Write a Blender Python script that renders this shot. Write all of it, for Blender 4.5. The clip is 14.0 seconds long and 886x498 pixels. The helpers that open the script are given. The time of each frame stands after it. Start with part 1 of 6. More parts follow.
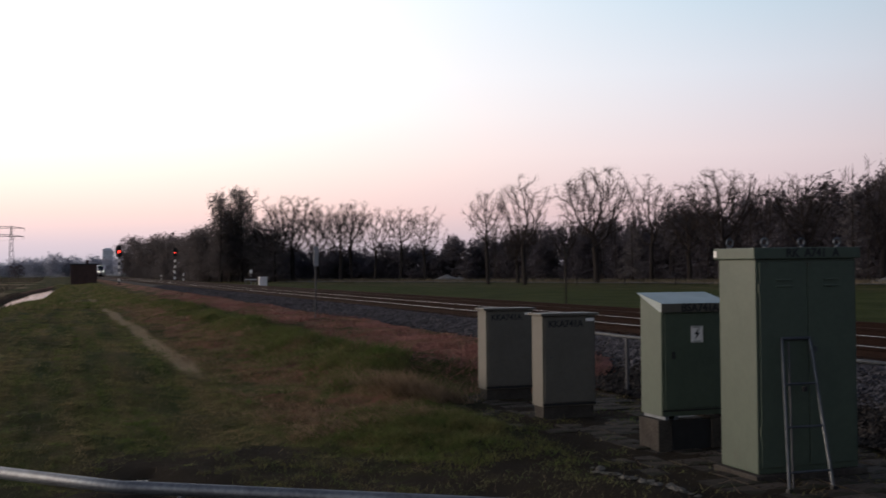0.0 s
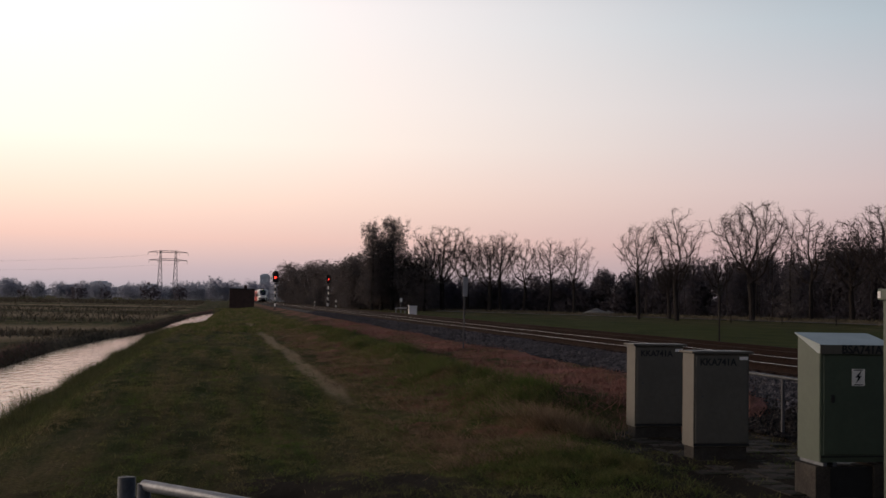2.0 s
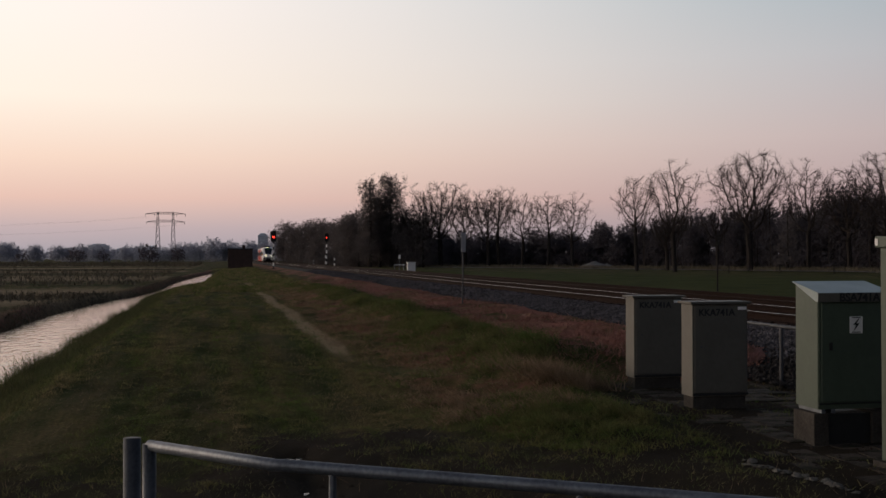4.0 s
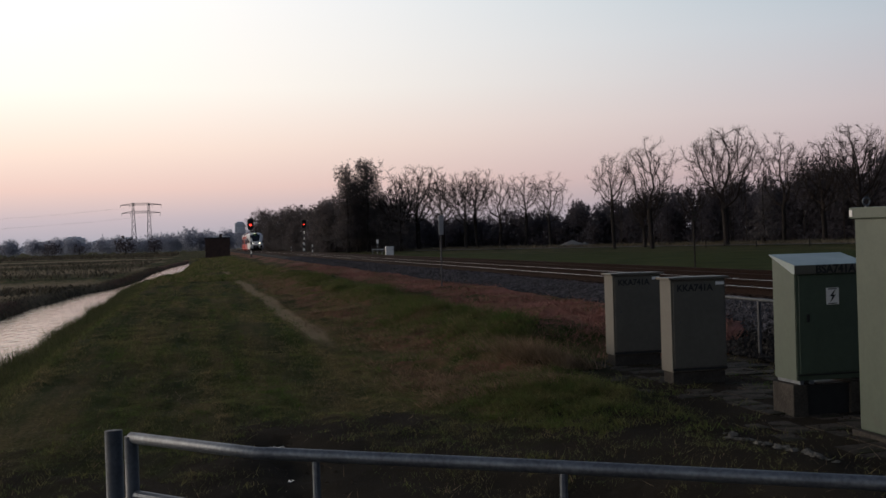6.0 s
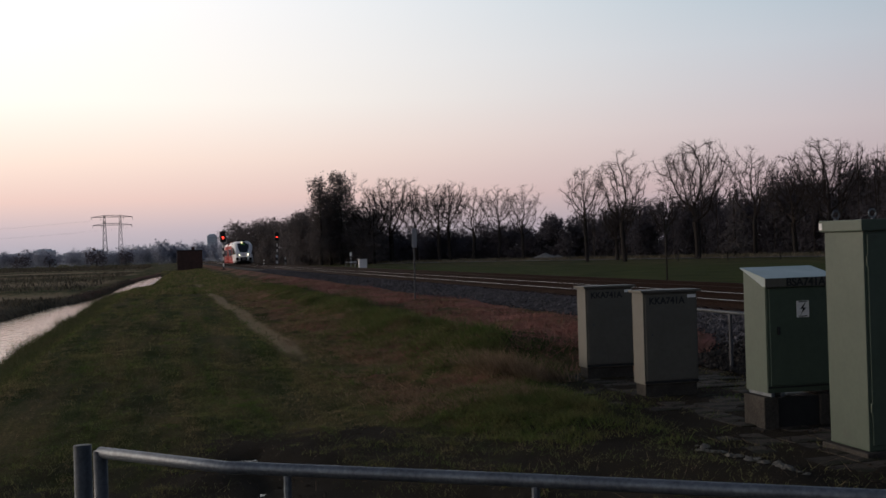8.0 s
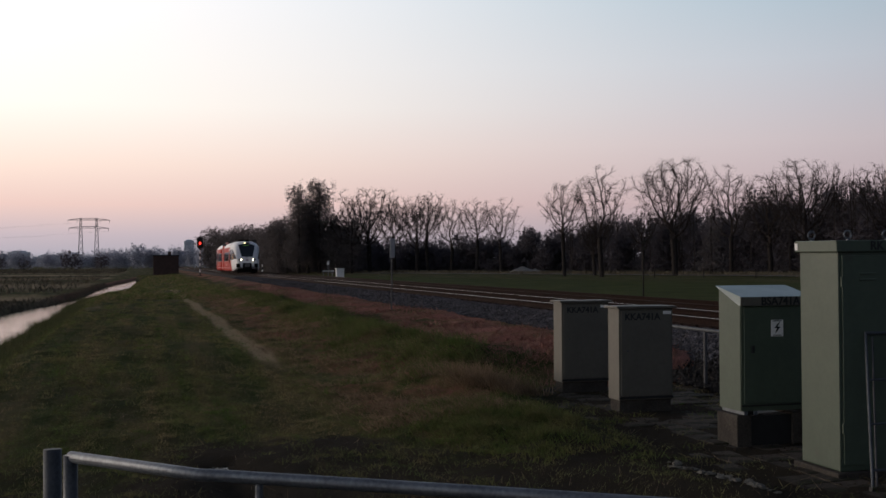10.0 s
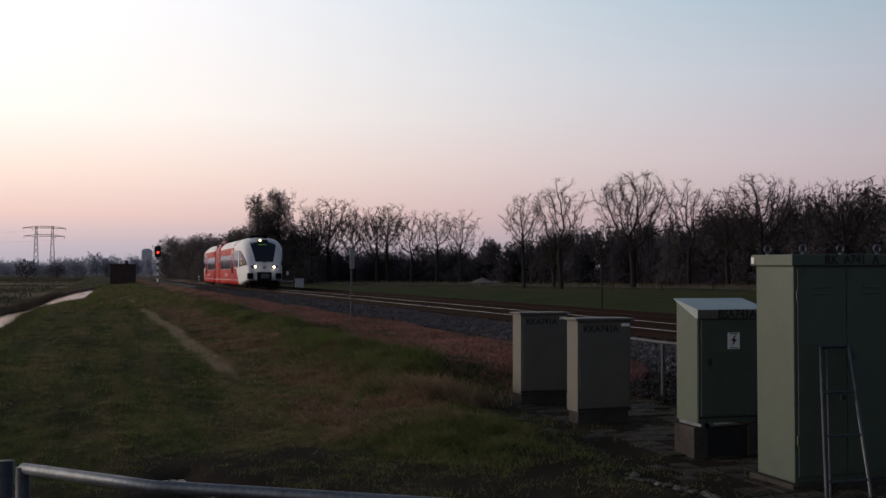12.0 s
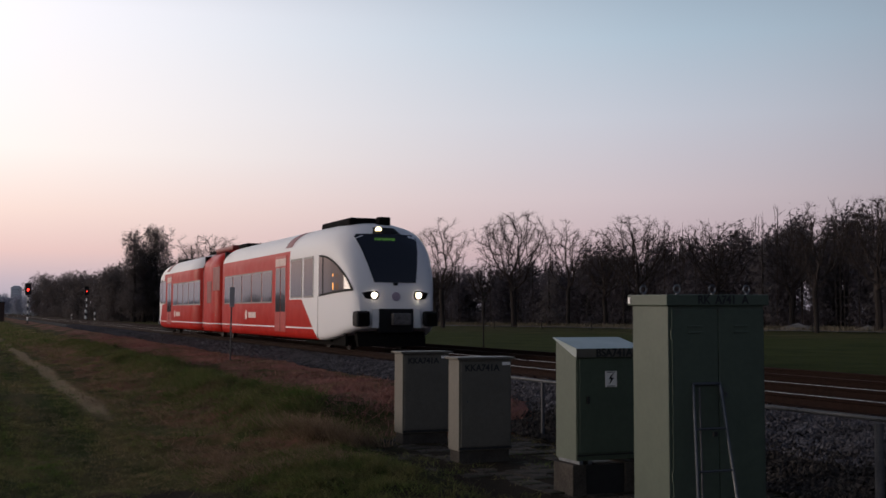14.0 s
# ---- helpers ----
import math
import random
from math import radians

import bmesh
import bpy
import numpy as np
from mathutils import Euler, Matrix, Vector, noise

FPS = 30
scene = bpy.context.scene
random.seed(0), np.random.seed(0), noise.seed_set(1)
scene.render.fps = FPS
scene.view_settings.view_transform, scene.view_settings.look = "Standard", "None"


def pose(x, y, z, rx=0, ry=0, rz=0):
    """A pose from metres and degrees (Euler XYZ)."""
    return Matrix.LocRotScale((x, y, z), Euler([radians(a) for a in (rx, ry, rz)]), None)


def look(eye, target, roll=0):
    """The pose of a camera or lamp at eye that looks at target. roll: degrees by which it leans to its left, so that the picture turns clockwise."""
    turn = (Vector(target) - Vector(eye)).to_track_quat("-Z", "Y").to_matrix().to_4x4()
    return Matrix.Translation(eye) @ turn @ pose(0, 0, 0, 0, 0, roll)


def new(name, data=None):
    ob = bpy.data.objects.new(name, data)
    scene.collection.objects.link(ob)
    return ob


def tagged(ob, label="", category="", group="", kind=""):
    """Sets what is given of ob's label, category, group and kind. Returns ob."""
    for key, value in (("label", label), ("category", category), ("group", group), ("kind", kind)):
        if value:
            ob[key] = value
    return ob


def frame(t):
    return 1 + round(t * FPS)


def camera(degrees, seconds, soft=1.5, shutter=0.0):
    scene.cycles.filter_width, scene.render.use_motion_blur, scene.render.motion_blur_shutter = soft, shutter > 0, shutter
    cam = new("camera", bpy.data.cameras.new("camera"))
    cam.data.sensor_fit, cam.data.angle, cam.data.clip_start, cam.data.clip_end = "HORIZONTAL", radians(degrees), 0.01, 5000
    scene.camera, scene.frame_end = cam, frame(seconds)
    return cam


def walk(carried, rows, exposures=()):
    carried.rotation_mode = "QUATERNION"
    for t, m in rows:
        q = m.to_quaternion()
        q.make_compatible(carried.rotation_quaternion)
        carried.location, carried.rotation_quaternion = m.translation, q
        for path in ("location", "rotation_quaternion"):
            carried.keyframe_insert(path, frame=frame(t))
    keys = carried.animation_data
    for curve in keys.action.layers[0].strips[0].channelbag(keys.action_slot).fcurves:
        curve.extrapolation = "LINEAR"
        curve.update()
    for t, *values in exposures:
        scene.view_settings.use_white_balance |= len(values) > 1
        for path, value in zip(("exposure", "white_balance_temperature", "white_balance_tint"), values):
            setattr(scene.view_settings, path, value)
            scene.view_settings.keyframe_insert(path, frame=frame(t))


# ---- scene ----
cam = camera(43.72, 14.0, shutter=0.15)

# seconds, eye x y z, yaw (left is positive), pitch, lean
PATH = (
    (0.0, -0.003, 0.007, 1.698, -18.95, 1.14, -0.40),
    (0.5, 0.001, 0.010, 1.696, -12.44, 0.00, -0.26),
    (1.0, 0.006, 0.009, 1.696, -14.57, 0.31, -0.60),
    (1.5, 0.002, 0.008, 1.695, -13.72, 1.47, 0.36),
    (2.0, -0.001, 0.004, 1.699, -11.19, 2.73, 1.08),
    (2.5, -0.003, -0.005, 1.701, -10.06, 2.04, 0.74),
    (3.0, -0.004, -0.006, 1.701, -10.29, 1.58, 0.35),
    (3.5, -0.004, -0.005, 1.700, -10.94, 1.00, 0.30),
    (6.0, -0.001, -0.002, 1.700, -12.45, -0.45, -1.68),
    (6.5, -0.000, -0.000, 1.700, -12.51, -0.38, -1.87),
    (7.0, 0.002, -0.001, 1.700, -12.82, 0.08, -1.98),
    (7.5, 0.001, 0.004, 1.701, -13.11, -0.16, -1.78),
    (8.0, 0.002, -0.001, 1.701, -13.85, 0.17, -1.62),
    (10.5, 0.001, -0.001, 1.701, -15.08, 1.01, -0.21),
    (11.0, 0.001, -0.002, 1.702, -16.11, 1.31, -0.89),
    (11.5, 0.003, -0.002, 1.701, -17.35, 1.24, -0.41),
    (12.0, 0.001, -0.001, 1.702, -17.08, 1.31, 0.12),
    (12.5, 0.002, -0.002, 1.702, -17.24, 1.85, -0.16),
    (13.0, 0.001, -0.001, 1.703, -18.53, 2.51, 1.36),
    (13.5, 0.000, -0.001, 1.703, -20.72, 2.60, 0.33),
    (14.0, 0.002, -0.002, 1.704, -23.17, 3.34, 0.23),
)


def held(x, y, z, yaw, pitch, lean):
    a, b = radians(yaw), radians(pitch)
    way = Vector((-math.sin(a) * math.cos(b), math.cos(a) * math.cos(b), math.sin(b)))
    return look((x, y, z), Vector((x, y, z)) + way * 10, lean)


walk(cam, [(t, held(*row)) for t, *row in PATH],
     exposures=((0.0, 0.46, 6550, 16), (0.5, 0.16, 6900, 17), (1.5, 0.02, 7050, 20), (2.5, 0.04, 7000, 20), (3.0, -0.06, 7150, 23), (3.5, -0.20, 7080, 20), (5.8, 0.02, 6470, 12), (8.2, 0.02, 6430, 13), (12.5, 0.03, 6430, 16), (14.0, 0.03, 6430, 18)))

# ------------------------------------------------------------------ world and sun
SUN_AZ, SUN_EL = -58.0, 3.0          # the sun has just gone down ahead and to the left


def srgb(r, g, b):
    f = lambda v: (v / 255 / 12.92) if v <= 10 else ((v / 255 + 0.055) / 1.055) ** 2.4
    return (f(r), f(g), f(b), 1.0)


def build_world():
    world = bpy.data.worlds.new("evening_sky")
    scene.world = world
    world.use_nodes = True
    nt = world.node_tree
    nt.nodes.clear()
    N, L = nt.nodes.new, nt.links.new
    tc = N("ShaderNodeTexCoord")
    sep = N("ShaderNodeSeparateXYZ")
    L(tc.outputs["Generated"], sep.inputs[0])
    # height above the horizon, 0 to 1 over 45 degrees
    el = N("ShaderNodeMath"); el.operation = "ARCSINE"
    L(sep.outputs["Z"], el.inputs[0])
    scl = N("ShaderNodeMapRange")
    L(el.outputs[0], scl.inputs["Value"])
    scl.inputs["From Min"].default_value, scl.inputs["From Max"].default_value = 0.0, radians(45)
    # nearness to the place of sunset
    dot = N("ShaderNodeVectorMath"); dot.operation = "DOT_PRODUCT"
    L(tc.outputs["Generated"], dot.inputs[0])
    a = radians(SUN_AZ)
    dot.inputs[1].default_value = (math.sin(a), math.cos(a), 0.0)

    def ramp(stops):
        r = N("ShaderNodeValToRGB")
        r.color_ramp.interpolation = "EASE" if len(stops) < 4 else "LINEAR"
        e = r.color_ramp.elements
        while len(e) < len(stops):
            e.new(0.5)
        for k, (p, c) in zip(e, stops):
            k.position, k.color = p, c
        L(scl.outputs[0], r.inputs[0])
        return r

    d = 1 / 45
    near = ramp([(0, srgb(168, 171, 184)), (1.5 * d, srgb(200, 187, 193)), (3 * d, srgb(240, 208, 197)), (5 * d, srgb(258, 234, 217)), (8 * d, srgb(267, 260, 247)),
                 (15 * d, srgb(270, 268, 266)), (24 * d, srgb(186, 194, 206)), (1.0, srgb(66, 78, 98))])
    side = ramp([(0, srgb(148, 146, 158)), (3 * d, srgb(190, 170, 174)), (6 * d, srgb(201, 190, 192)), (10 * d, srgb(192, 199, 206)),
                 (14 * d, srgb(172, 194, 205)), (22 * d, srgb(118, 140, 158)), (1.0, srgb(56, 68, 90))])
    back = ramp([(0, srgb(60, 68, 84)), (8 * d, srgb(76, 84, 102)), (18 * d, srgb(82, 90, 108)), (1.0, srgb(62, 74, 96))])
    m1 = N("ShaderNodeMapRange"); m1.interpolation_type = "SMOOTHSTEP"
    L(dot.outputs["Value"], m1.inputs["Value"])
    m1.inputs["From Min"].default_value, m1.inputs["From Max"].default_value = -0.10, 0.74
    m2 = N("ShaderNodeMapRange"); m2.interpolation_type = "SMOOTHSTEP"
    L(dot.outputs["Value"], m2.inputs["Value"])
    m2.inputs["From Min"].default_value, m2.inputs["From Max"].default_value = -0.72, 0.06
    x1, x2 = N("ShaderNodeMix"), N("ShaderNodeMix")
    for x in (x1, x2):
        x.data_type = "RGBA"
    L(m1.outputs[0], x1.inputs["Factor"]); L(side.outputs[0], x1.inputs[6]); L(near.outputs[0], x1.inputs[7])
    L(m2.outputs[0], x2.inputs["Factor"]); L(back.outputs[0], x2.inputs[6]); L(x1.outputs[2], x2.inputs[7])
    sky = N("ShaderNodeTexSky")
    sky.sky_type, sky.sun_disc = "NISHITA", False
    sky.sun_elevation, sky.sun_rotation = radians(SUN_EL), radians(SUN_AZ)
    b1, b2, add, out = N("ShaderNodeBackground"), N("ShaderNodeBackground"), N("ShaderNodeAddShader"), N("ShaderNodeOutputWorld")
    L(sky.outputs[0], b1.inputs[0]); b1.inputs[1].default_value = 0.008
    L(x2.outputs[2], b2.inputs[0]); b2.inputs[1].default_value = 0.98
    L(b1.outputs[0], add.inputs[0]); L(b2.outputs[0], add.inputs[1]); L(add.outputs[0], out.inputs[0])
    lamp = bpy.data.lights.new("afterglow", "SUN")
    lamp.energy, lamp.angle, lamp.color = 1.3, radians(24), (1.0, 0.86, 0.70)
    ob = new("afterglow", lamp)
    v = Vector((math.sin(a) * math.cos(0.12), math.cos(a) * math.cos(0.12), math.sin(0.12)))
    ob.matrix_world = look(v * 50, (0, 0, 0))


build_world()
scene.view_settings.exposure = 0.0


# ------------------------------------------------------------------ materials
def material(name, c1, c2=None, scale=8.0, rough=0.7, metal=0.0, bump=0.15, fine=60.0, spots=None, emit=None, strength=0.0, by_object=0.0, spec=0.5, stretch=None, island=0.0):
    """Two-scale noise between c1 and c2, with fine relief."""
    m = bpy.data.materials.new(name)
    m.use_nodes = True
    nt = m.node_tree
    N, L = nt.nodes.new, nt.links.new
    p = nt.nodes["Principled BSDF"]
    c2 = c2 or tuple(v * 0.75 for v in c1)
    tc = N("ShaderNodeTexCoord")
    mp = N("ShaderNodeMapping")
    L(tc.outputs["Object"], mp.inputs[0])
    if stretch:
        mp.inputs["Scale"].default_value = stretch
    n1, n2 = N("ShaderNodeTexNoise"), N("ShaderNodeTexNoise")
    n1.inputs["Scale"].default_value, n1.inputs["Detail"].default_value = scale, 5
    n2.inputs["Scale"].default_value, n2.inputs["Detail"].default_value = fine, 3
    L(mp.outputs[0], n1.inputs["Vector"]); L(mp.outputs[0], n2.inputs["Vector"])
    av = N("ShaderNodeMath"); av.operation = "ADD"
    L(n1.outputs["Fac"], av.inputs[0]); L(n2.outputs["Fac"], av.inputs[1])
    mr = N("ShaderNodeMapRange")
    L(av.outputs[0], mr.inputs["Value"])
    mr.inputs["From Min"].default_value, mr.inputs["From Max"].default_value = 0.75, 1.25
    mix = N("ShaderNodeMix"); mix.data_type = "RGBA"
    L(mr.outputs[0], mix.inputs["Factor"])
    mix.inputs[6].default_value, mix.inputs[7].default_value = (*c1, 1), (*c2, 1)
    col = mix.outputs[2]
    if by_object or island:
        oi = N("ShaderNodeObjectInfo" if by_object else "ShaderNodeNewGeometry")
        hs = N("ShaderNodeHueSaturation")
        r = N("ShaderNodeMapRange")
        L(oi.outputs["Random" if by_object else "Random Per Island"], r.inputs["Value"])
        span = by_object or island
        r.inputs["To Min"].default_value, r.inputs["To Max"].default_value = 1 - span, 1 + span
        L(r.outputs[0], hs.inputs["Value"]); L(col, hs.inputs["Color"])
        col = hs.outputs[0]
    if spots:
        n3 = N("ShaderNodeTexNoise")
        n3.inputs["Scale"].default_value, n3.inputs["Detail"].default_value = spots[1], 8
        L(mp.outputs[0], n3.inputs["Vector"])
        r3 = N("ShaderNodeMapRange")
        L(n3.outputs["Fac"], r3.inputs["Value"])
        r3.inputs["From Min"].default_value, r3.inputs["From Max"].default_value = spots[2], spots[2] + 0.12
        m3 = N("ShaderNodeMix"); m3.data_type = "RGBA"
        L(r3.outputs[0], m3.inputs["Factor"]); L(col, m3.inputs[6])
        m3.inputs[7].default_value = (*spots[0], 1)
        col = m3.outputs[2]
    L(col, p.inputs["Base Color"])
    rr = N("ShaderNodeMapRange")
    L(n1.outputs["Fac"], rr.inputs["Value"])
    rr.inputs["To Min"].default_value, rr.inputs["To Max"].default_value = max(0.02, rough - 0.12), min(1, rough + 0.12)
    L(rr.outputs[0], p.inputs["Roughness"])
    p.inputs["Metallic"].default_value = metal
    p.inputs["Specular IOR Level"].default_value = spec
    if bump:
        b = N("ShaderNodeBump")
        b.inputs["Strength"].default_value, b.inputs["Distance"].default_value = bump, 0.02
        L(av.outputs[0], b.inputs["Height"]); L(b.outputs[0], p.inputs["Normal"])
    if emit:
        p.inputs["Emission Color"].default_value, p.inputs["Emission Strength"].default_value = (*emit, 1), strength
    return m


def ground_material():
    """Mown grass with straw, rusty litter along the ballast, trodden sand, muddy and darkened ground; the four are laid
    out in the sheet's colour layer.
    """
    m = bpy.data.materials.new("grass_ground")
    m.use_nodes = True
    nt = m.node_tree
    N, L = nt.nodes.new, nt.links.new
    p = nt.nodes["Principled BSDF"]
    p.inputs["Roughness"].default_value = 0.95
    p.inputs["Specular IOR Level"].default_value = 0.03
    tc = N("ShaderNodeTexCoord")
    at = N("ShaderNodeAttribute"); at.attribute_name = "cover"
    sp = N("ShaderNodeSeparateColor")
    L(at.outputs["Color"], sp.inputs[0])

    def tex(scale, detail=5, rough=0.6, along=1.0):
        n = N("ShaderNodeTexNoise")
        n.inputs["Scale"].default_value, n.inputs["Detail"].default_value, n.inputs["Roughness"].default_value = scale, detail, rough
        mp = N("ShaderNodeMapping")
        mp.inputs["Scale"].default_value = (1, along, 1)
        L(tc.outputs["Object"], mp.inputs[0]); L(mp.outputs[0], n.inputs["Vector"])
        return n.outputs["Fac"]

    def over(base, colour, mask, noise_, lo, hi):
        ad = N("ShaderNodeMath"); ad.operation = "MULTIPLY_ADD"
        L(noise_, ad.inputs[0]); ad.inputs[1].default_value = 0.9
        L(mask, ad.inputs[2])
        r = N("ShaderNodeMapRange")
        L(ad.outputs[0], r.inputs["Value"])
        r.inputs["From Min"].default_value, r.inputs["From Max"].default_value = lo, hi
        x = N("ShaderNodeMix"); x.data_type = "RGBA"
        L(r.outputs[0], x.inputs["Factor"]); L(base, x.inputs[6])
        x.inputs[7].default_value = (*colour, 1)
        return x.outputs[2]

    big, mid, fine = tex(0.25), tex(1.5, 9, 0.66, 0.10), tex(22, 4, 0.7)
    g = N("ShaderNodeMix"); g.data_type = "RGBA"
    r = N("ShaderNodeMapRange"); L(mid, r.inputs["Value"])
    r.inputs["From Min"].default_value, r.inputs["From Max"].default_value = 0.41, 0.70
    L(r.outputs[0], g.inputs["Factor"])
    g.inputs[6].default_value, g.inputs[7].default_value = (0.038, 0.052, 0.016, 1), (0.150, 0.112, 0.062, 1)
    h = N("ShaderNodeMix"); h.data_type = "RGBA"; h.blend_type = "MULTIPLY"
    r2 = N("ShaderNodeMapRange"); L(fine, r2.inputs["Value"])
    r2.inputs["From Min"].default_value, r2.inputs["From Max"].default_value = 0.3, 0.7
    cr = N("ShaderNodeValToRGB"); L(r2.outputs[0], cr.inputs[0])
    cr.color_ramp.elements[0].color, cr.color_ramp.elements[1].color = (0.45, 0.45, 0.42, 1), (1.35, 1.3, 1.2, 1)
    h.inputs["Factor"].default_value = 1.0
    L(g.outputs[2], h.inputs[6]); L(cr.outputs[0], h.inputs[7])
    patch_ = N("ShaderNodeMix"); patch_.data_type = "RGBA"; patch_.blend_type = "MULTIPLY"
    pr = N("ShaderNodeMapRange"); L(tex(0.55, 3, 0.5, 0.35), pr.inputs["Value"])
    pr.inputs["From Min"].default_value, pr.inputs["From Max"].default_value = 0.36, 0.64
    pc = N("ShaderNodeValToRGB"); L(pr.outputs[0], pc.inputs[0])
    pc.color_ramp.elements[0].color, pc.color_ramp.elements[1].color = (0.62, 0.66, 0.60, 1), (1.35, 1.30, 1.25, 1)
    patch_.inputs["Factor"].default_value = 1.0
    L(h.outputs[2], patch_.inputs[6]); L(pc.outputs[0], patch_.inputs[7])
    col = patch_.outputs[2]
    lush = N("ShaderNodeMix"); lush.data_type = "RGBA"
    L(at.outputs["Alpha"], lush.inputs["Factor"]); L(col, lush.inputs[6])
    lm = N("ShaderNodeMix"); lm.data_type = "RGBA"
    rb = N("ShaderNodeMapRange"); L(big, rb.inputs["Value"])
    rb.inputs["From Min"].default_value, rb.inputs["From Max"].default_value = 0.36, 0.66
    L(rb.outputs[0], lm.inputs["Factor"])
    lm.inputs[6].default_value, lm.inputs[7].default_value = (0.036, 0.050, 0.013, 1), (0.070, 0.084, 0.024, 1)
    lx = N("ShaderNodeMix"); lx.data_type = "RGBA"; lx.blend_type = "MULTIPLY"
    lx.inputs["Factor"].default_value = 0.8
    L(lm.outputs[2], lx.inputs[6]); L(cr.outputs[0], lx.inputs[7]); L(lx.outputs[2], lush.inputs[7])
    col = lush.outputs[2]
    col = over(col, (0.27, 0.118, 0.092), sp.outputs["Green"], tex(2.4, 7), 0.75, 1.15)     # rusty litter
    col = over(col, (0.25, 0.190, 0.115), sp.outputs["Red"], tex(3.1, 7, 0.6, 0.4), 0.70, 1.2)       # trodden, dry
    col = over(col, (0.032, 0.026, 0.019), sp.outputs["Blue"], tex(1.9, 7), 0.75, 1.1)      # muddy spots, dark paving, darkened ground before the gate
    L(col, p.inputs["Base Color"])
    b = N("ShaderNodeBump")
    b.inputs["Strength"].default_value, b.inputs["Distance"].default_value = 0.8, 0.06
    L(tex(14, 6, 0.75), b.inputs["Height"]); L(b.outputs[0], p.inputs["Normal"])
    return m


def glass_material(name, tint, rough=0.06):
    m = bpy.data.materials.new(name)
    m.use_nodes = True
    p = m.node_tree.nodes["Principled BSDF"]
    p.inputs["Base Color"].default_value = (*tint, 1)
    p.inputs["Roughness"].default_value = rough
    p.inputs["IOR"].default_value = 1.52
    p.inputs["Specular IOR Level"].default_value = 0.6
    return m


def water_material(name, scale, relief):
    m = bpy.data.materials.new(name)
    m.use_nodes = True
    nt = m.node_tree
    p = nt.nodes["Principled BSDF"]
    p.inputs["Base Color"].default_value = (0.03, 0.03, 0.022, 1)
    p.inputs["Roughness"].default_value = 0.03
    p.inputs["IOR"].default_value = 1.33
    tc, mp, n, b = (nt.nodes.new(k) for k in ("ShaderNodeTexCoord", "ShaderNodeMapping", "ShaderNodeTexNoise", "ShaderNodeBump"))
    mp.inputs["Scale"].default_value = (1.0, 0.45, 1.0)
    n.inputs["Scale"].default_value, n.inputs["Detail"].default_value = scale, 3
    b.inputs["Strength"].default_value, b.inputs["Distance"].default_value = 1.0, relief
    for u, v in ((tc.outputs["Object"], mp.inputs[0]), (mp.outputs[0], n.inputs["Vector"]), (n.outputs["Fac"], b.inputs["Height"]), (b.outputs[0], p.inputs["Normal"])):
        nt.links.new(u, v)
    return m


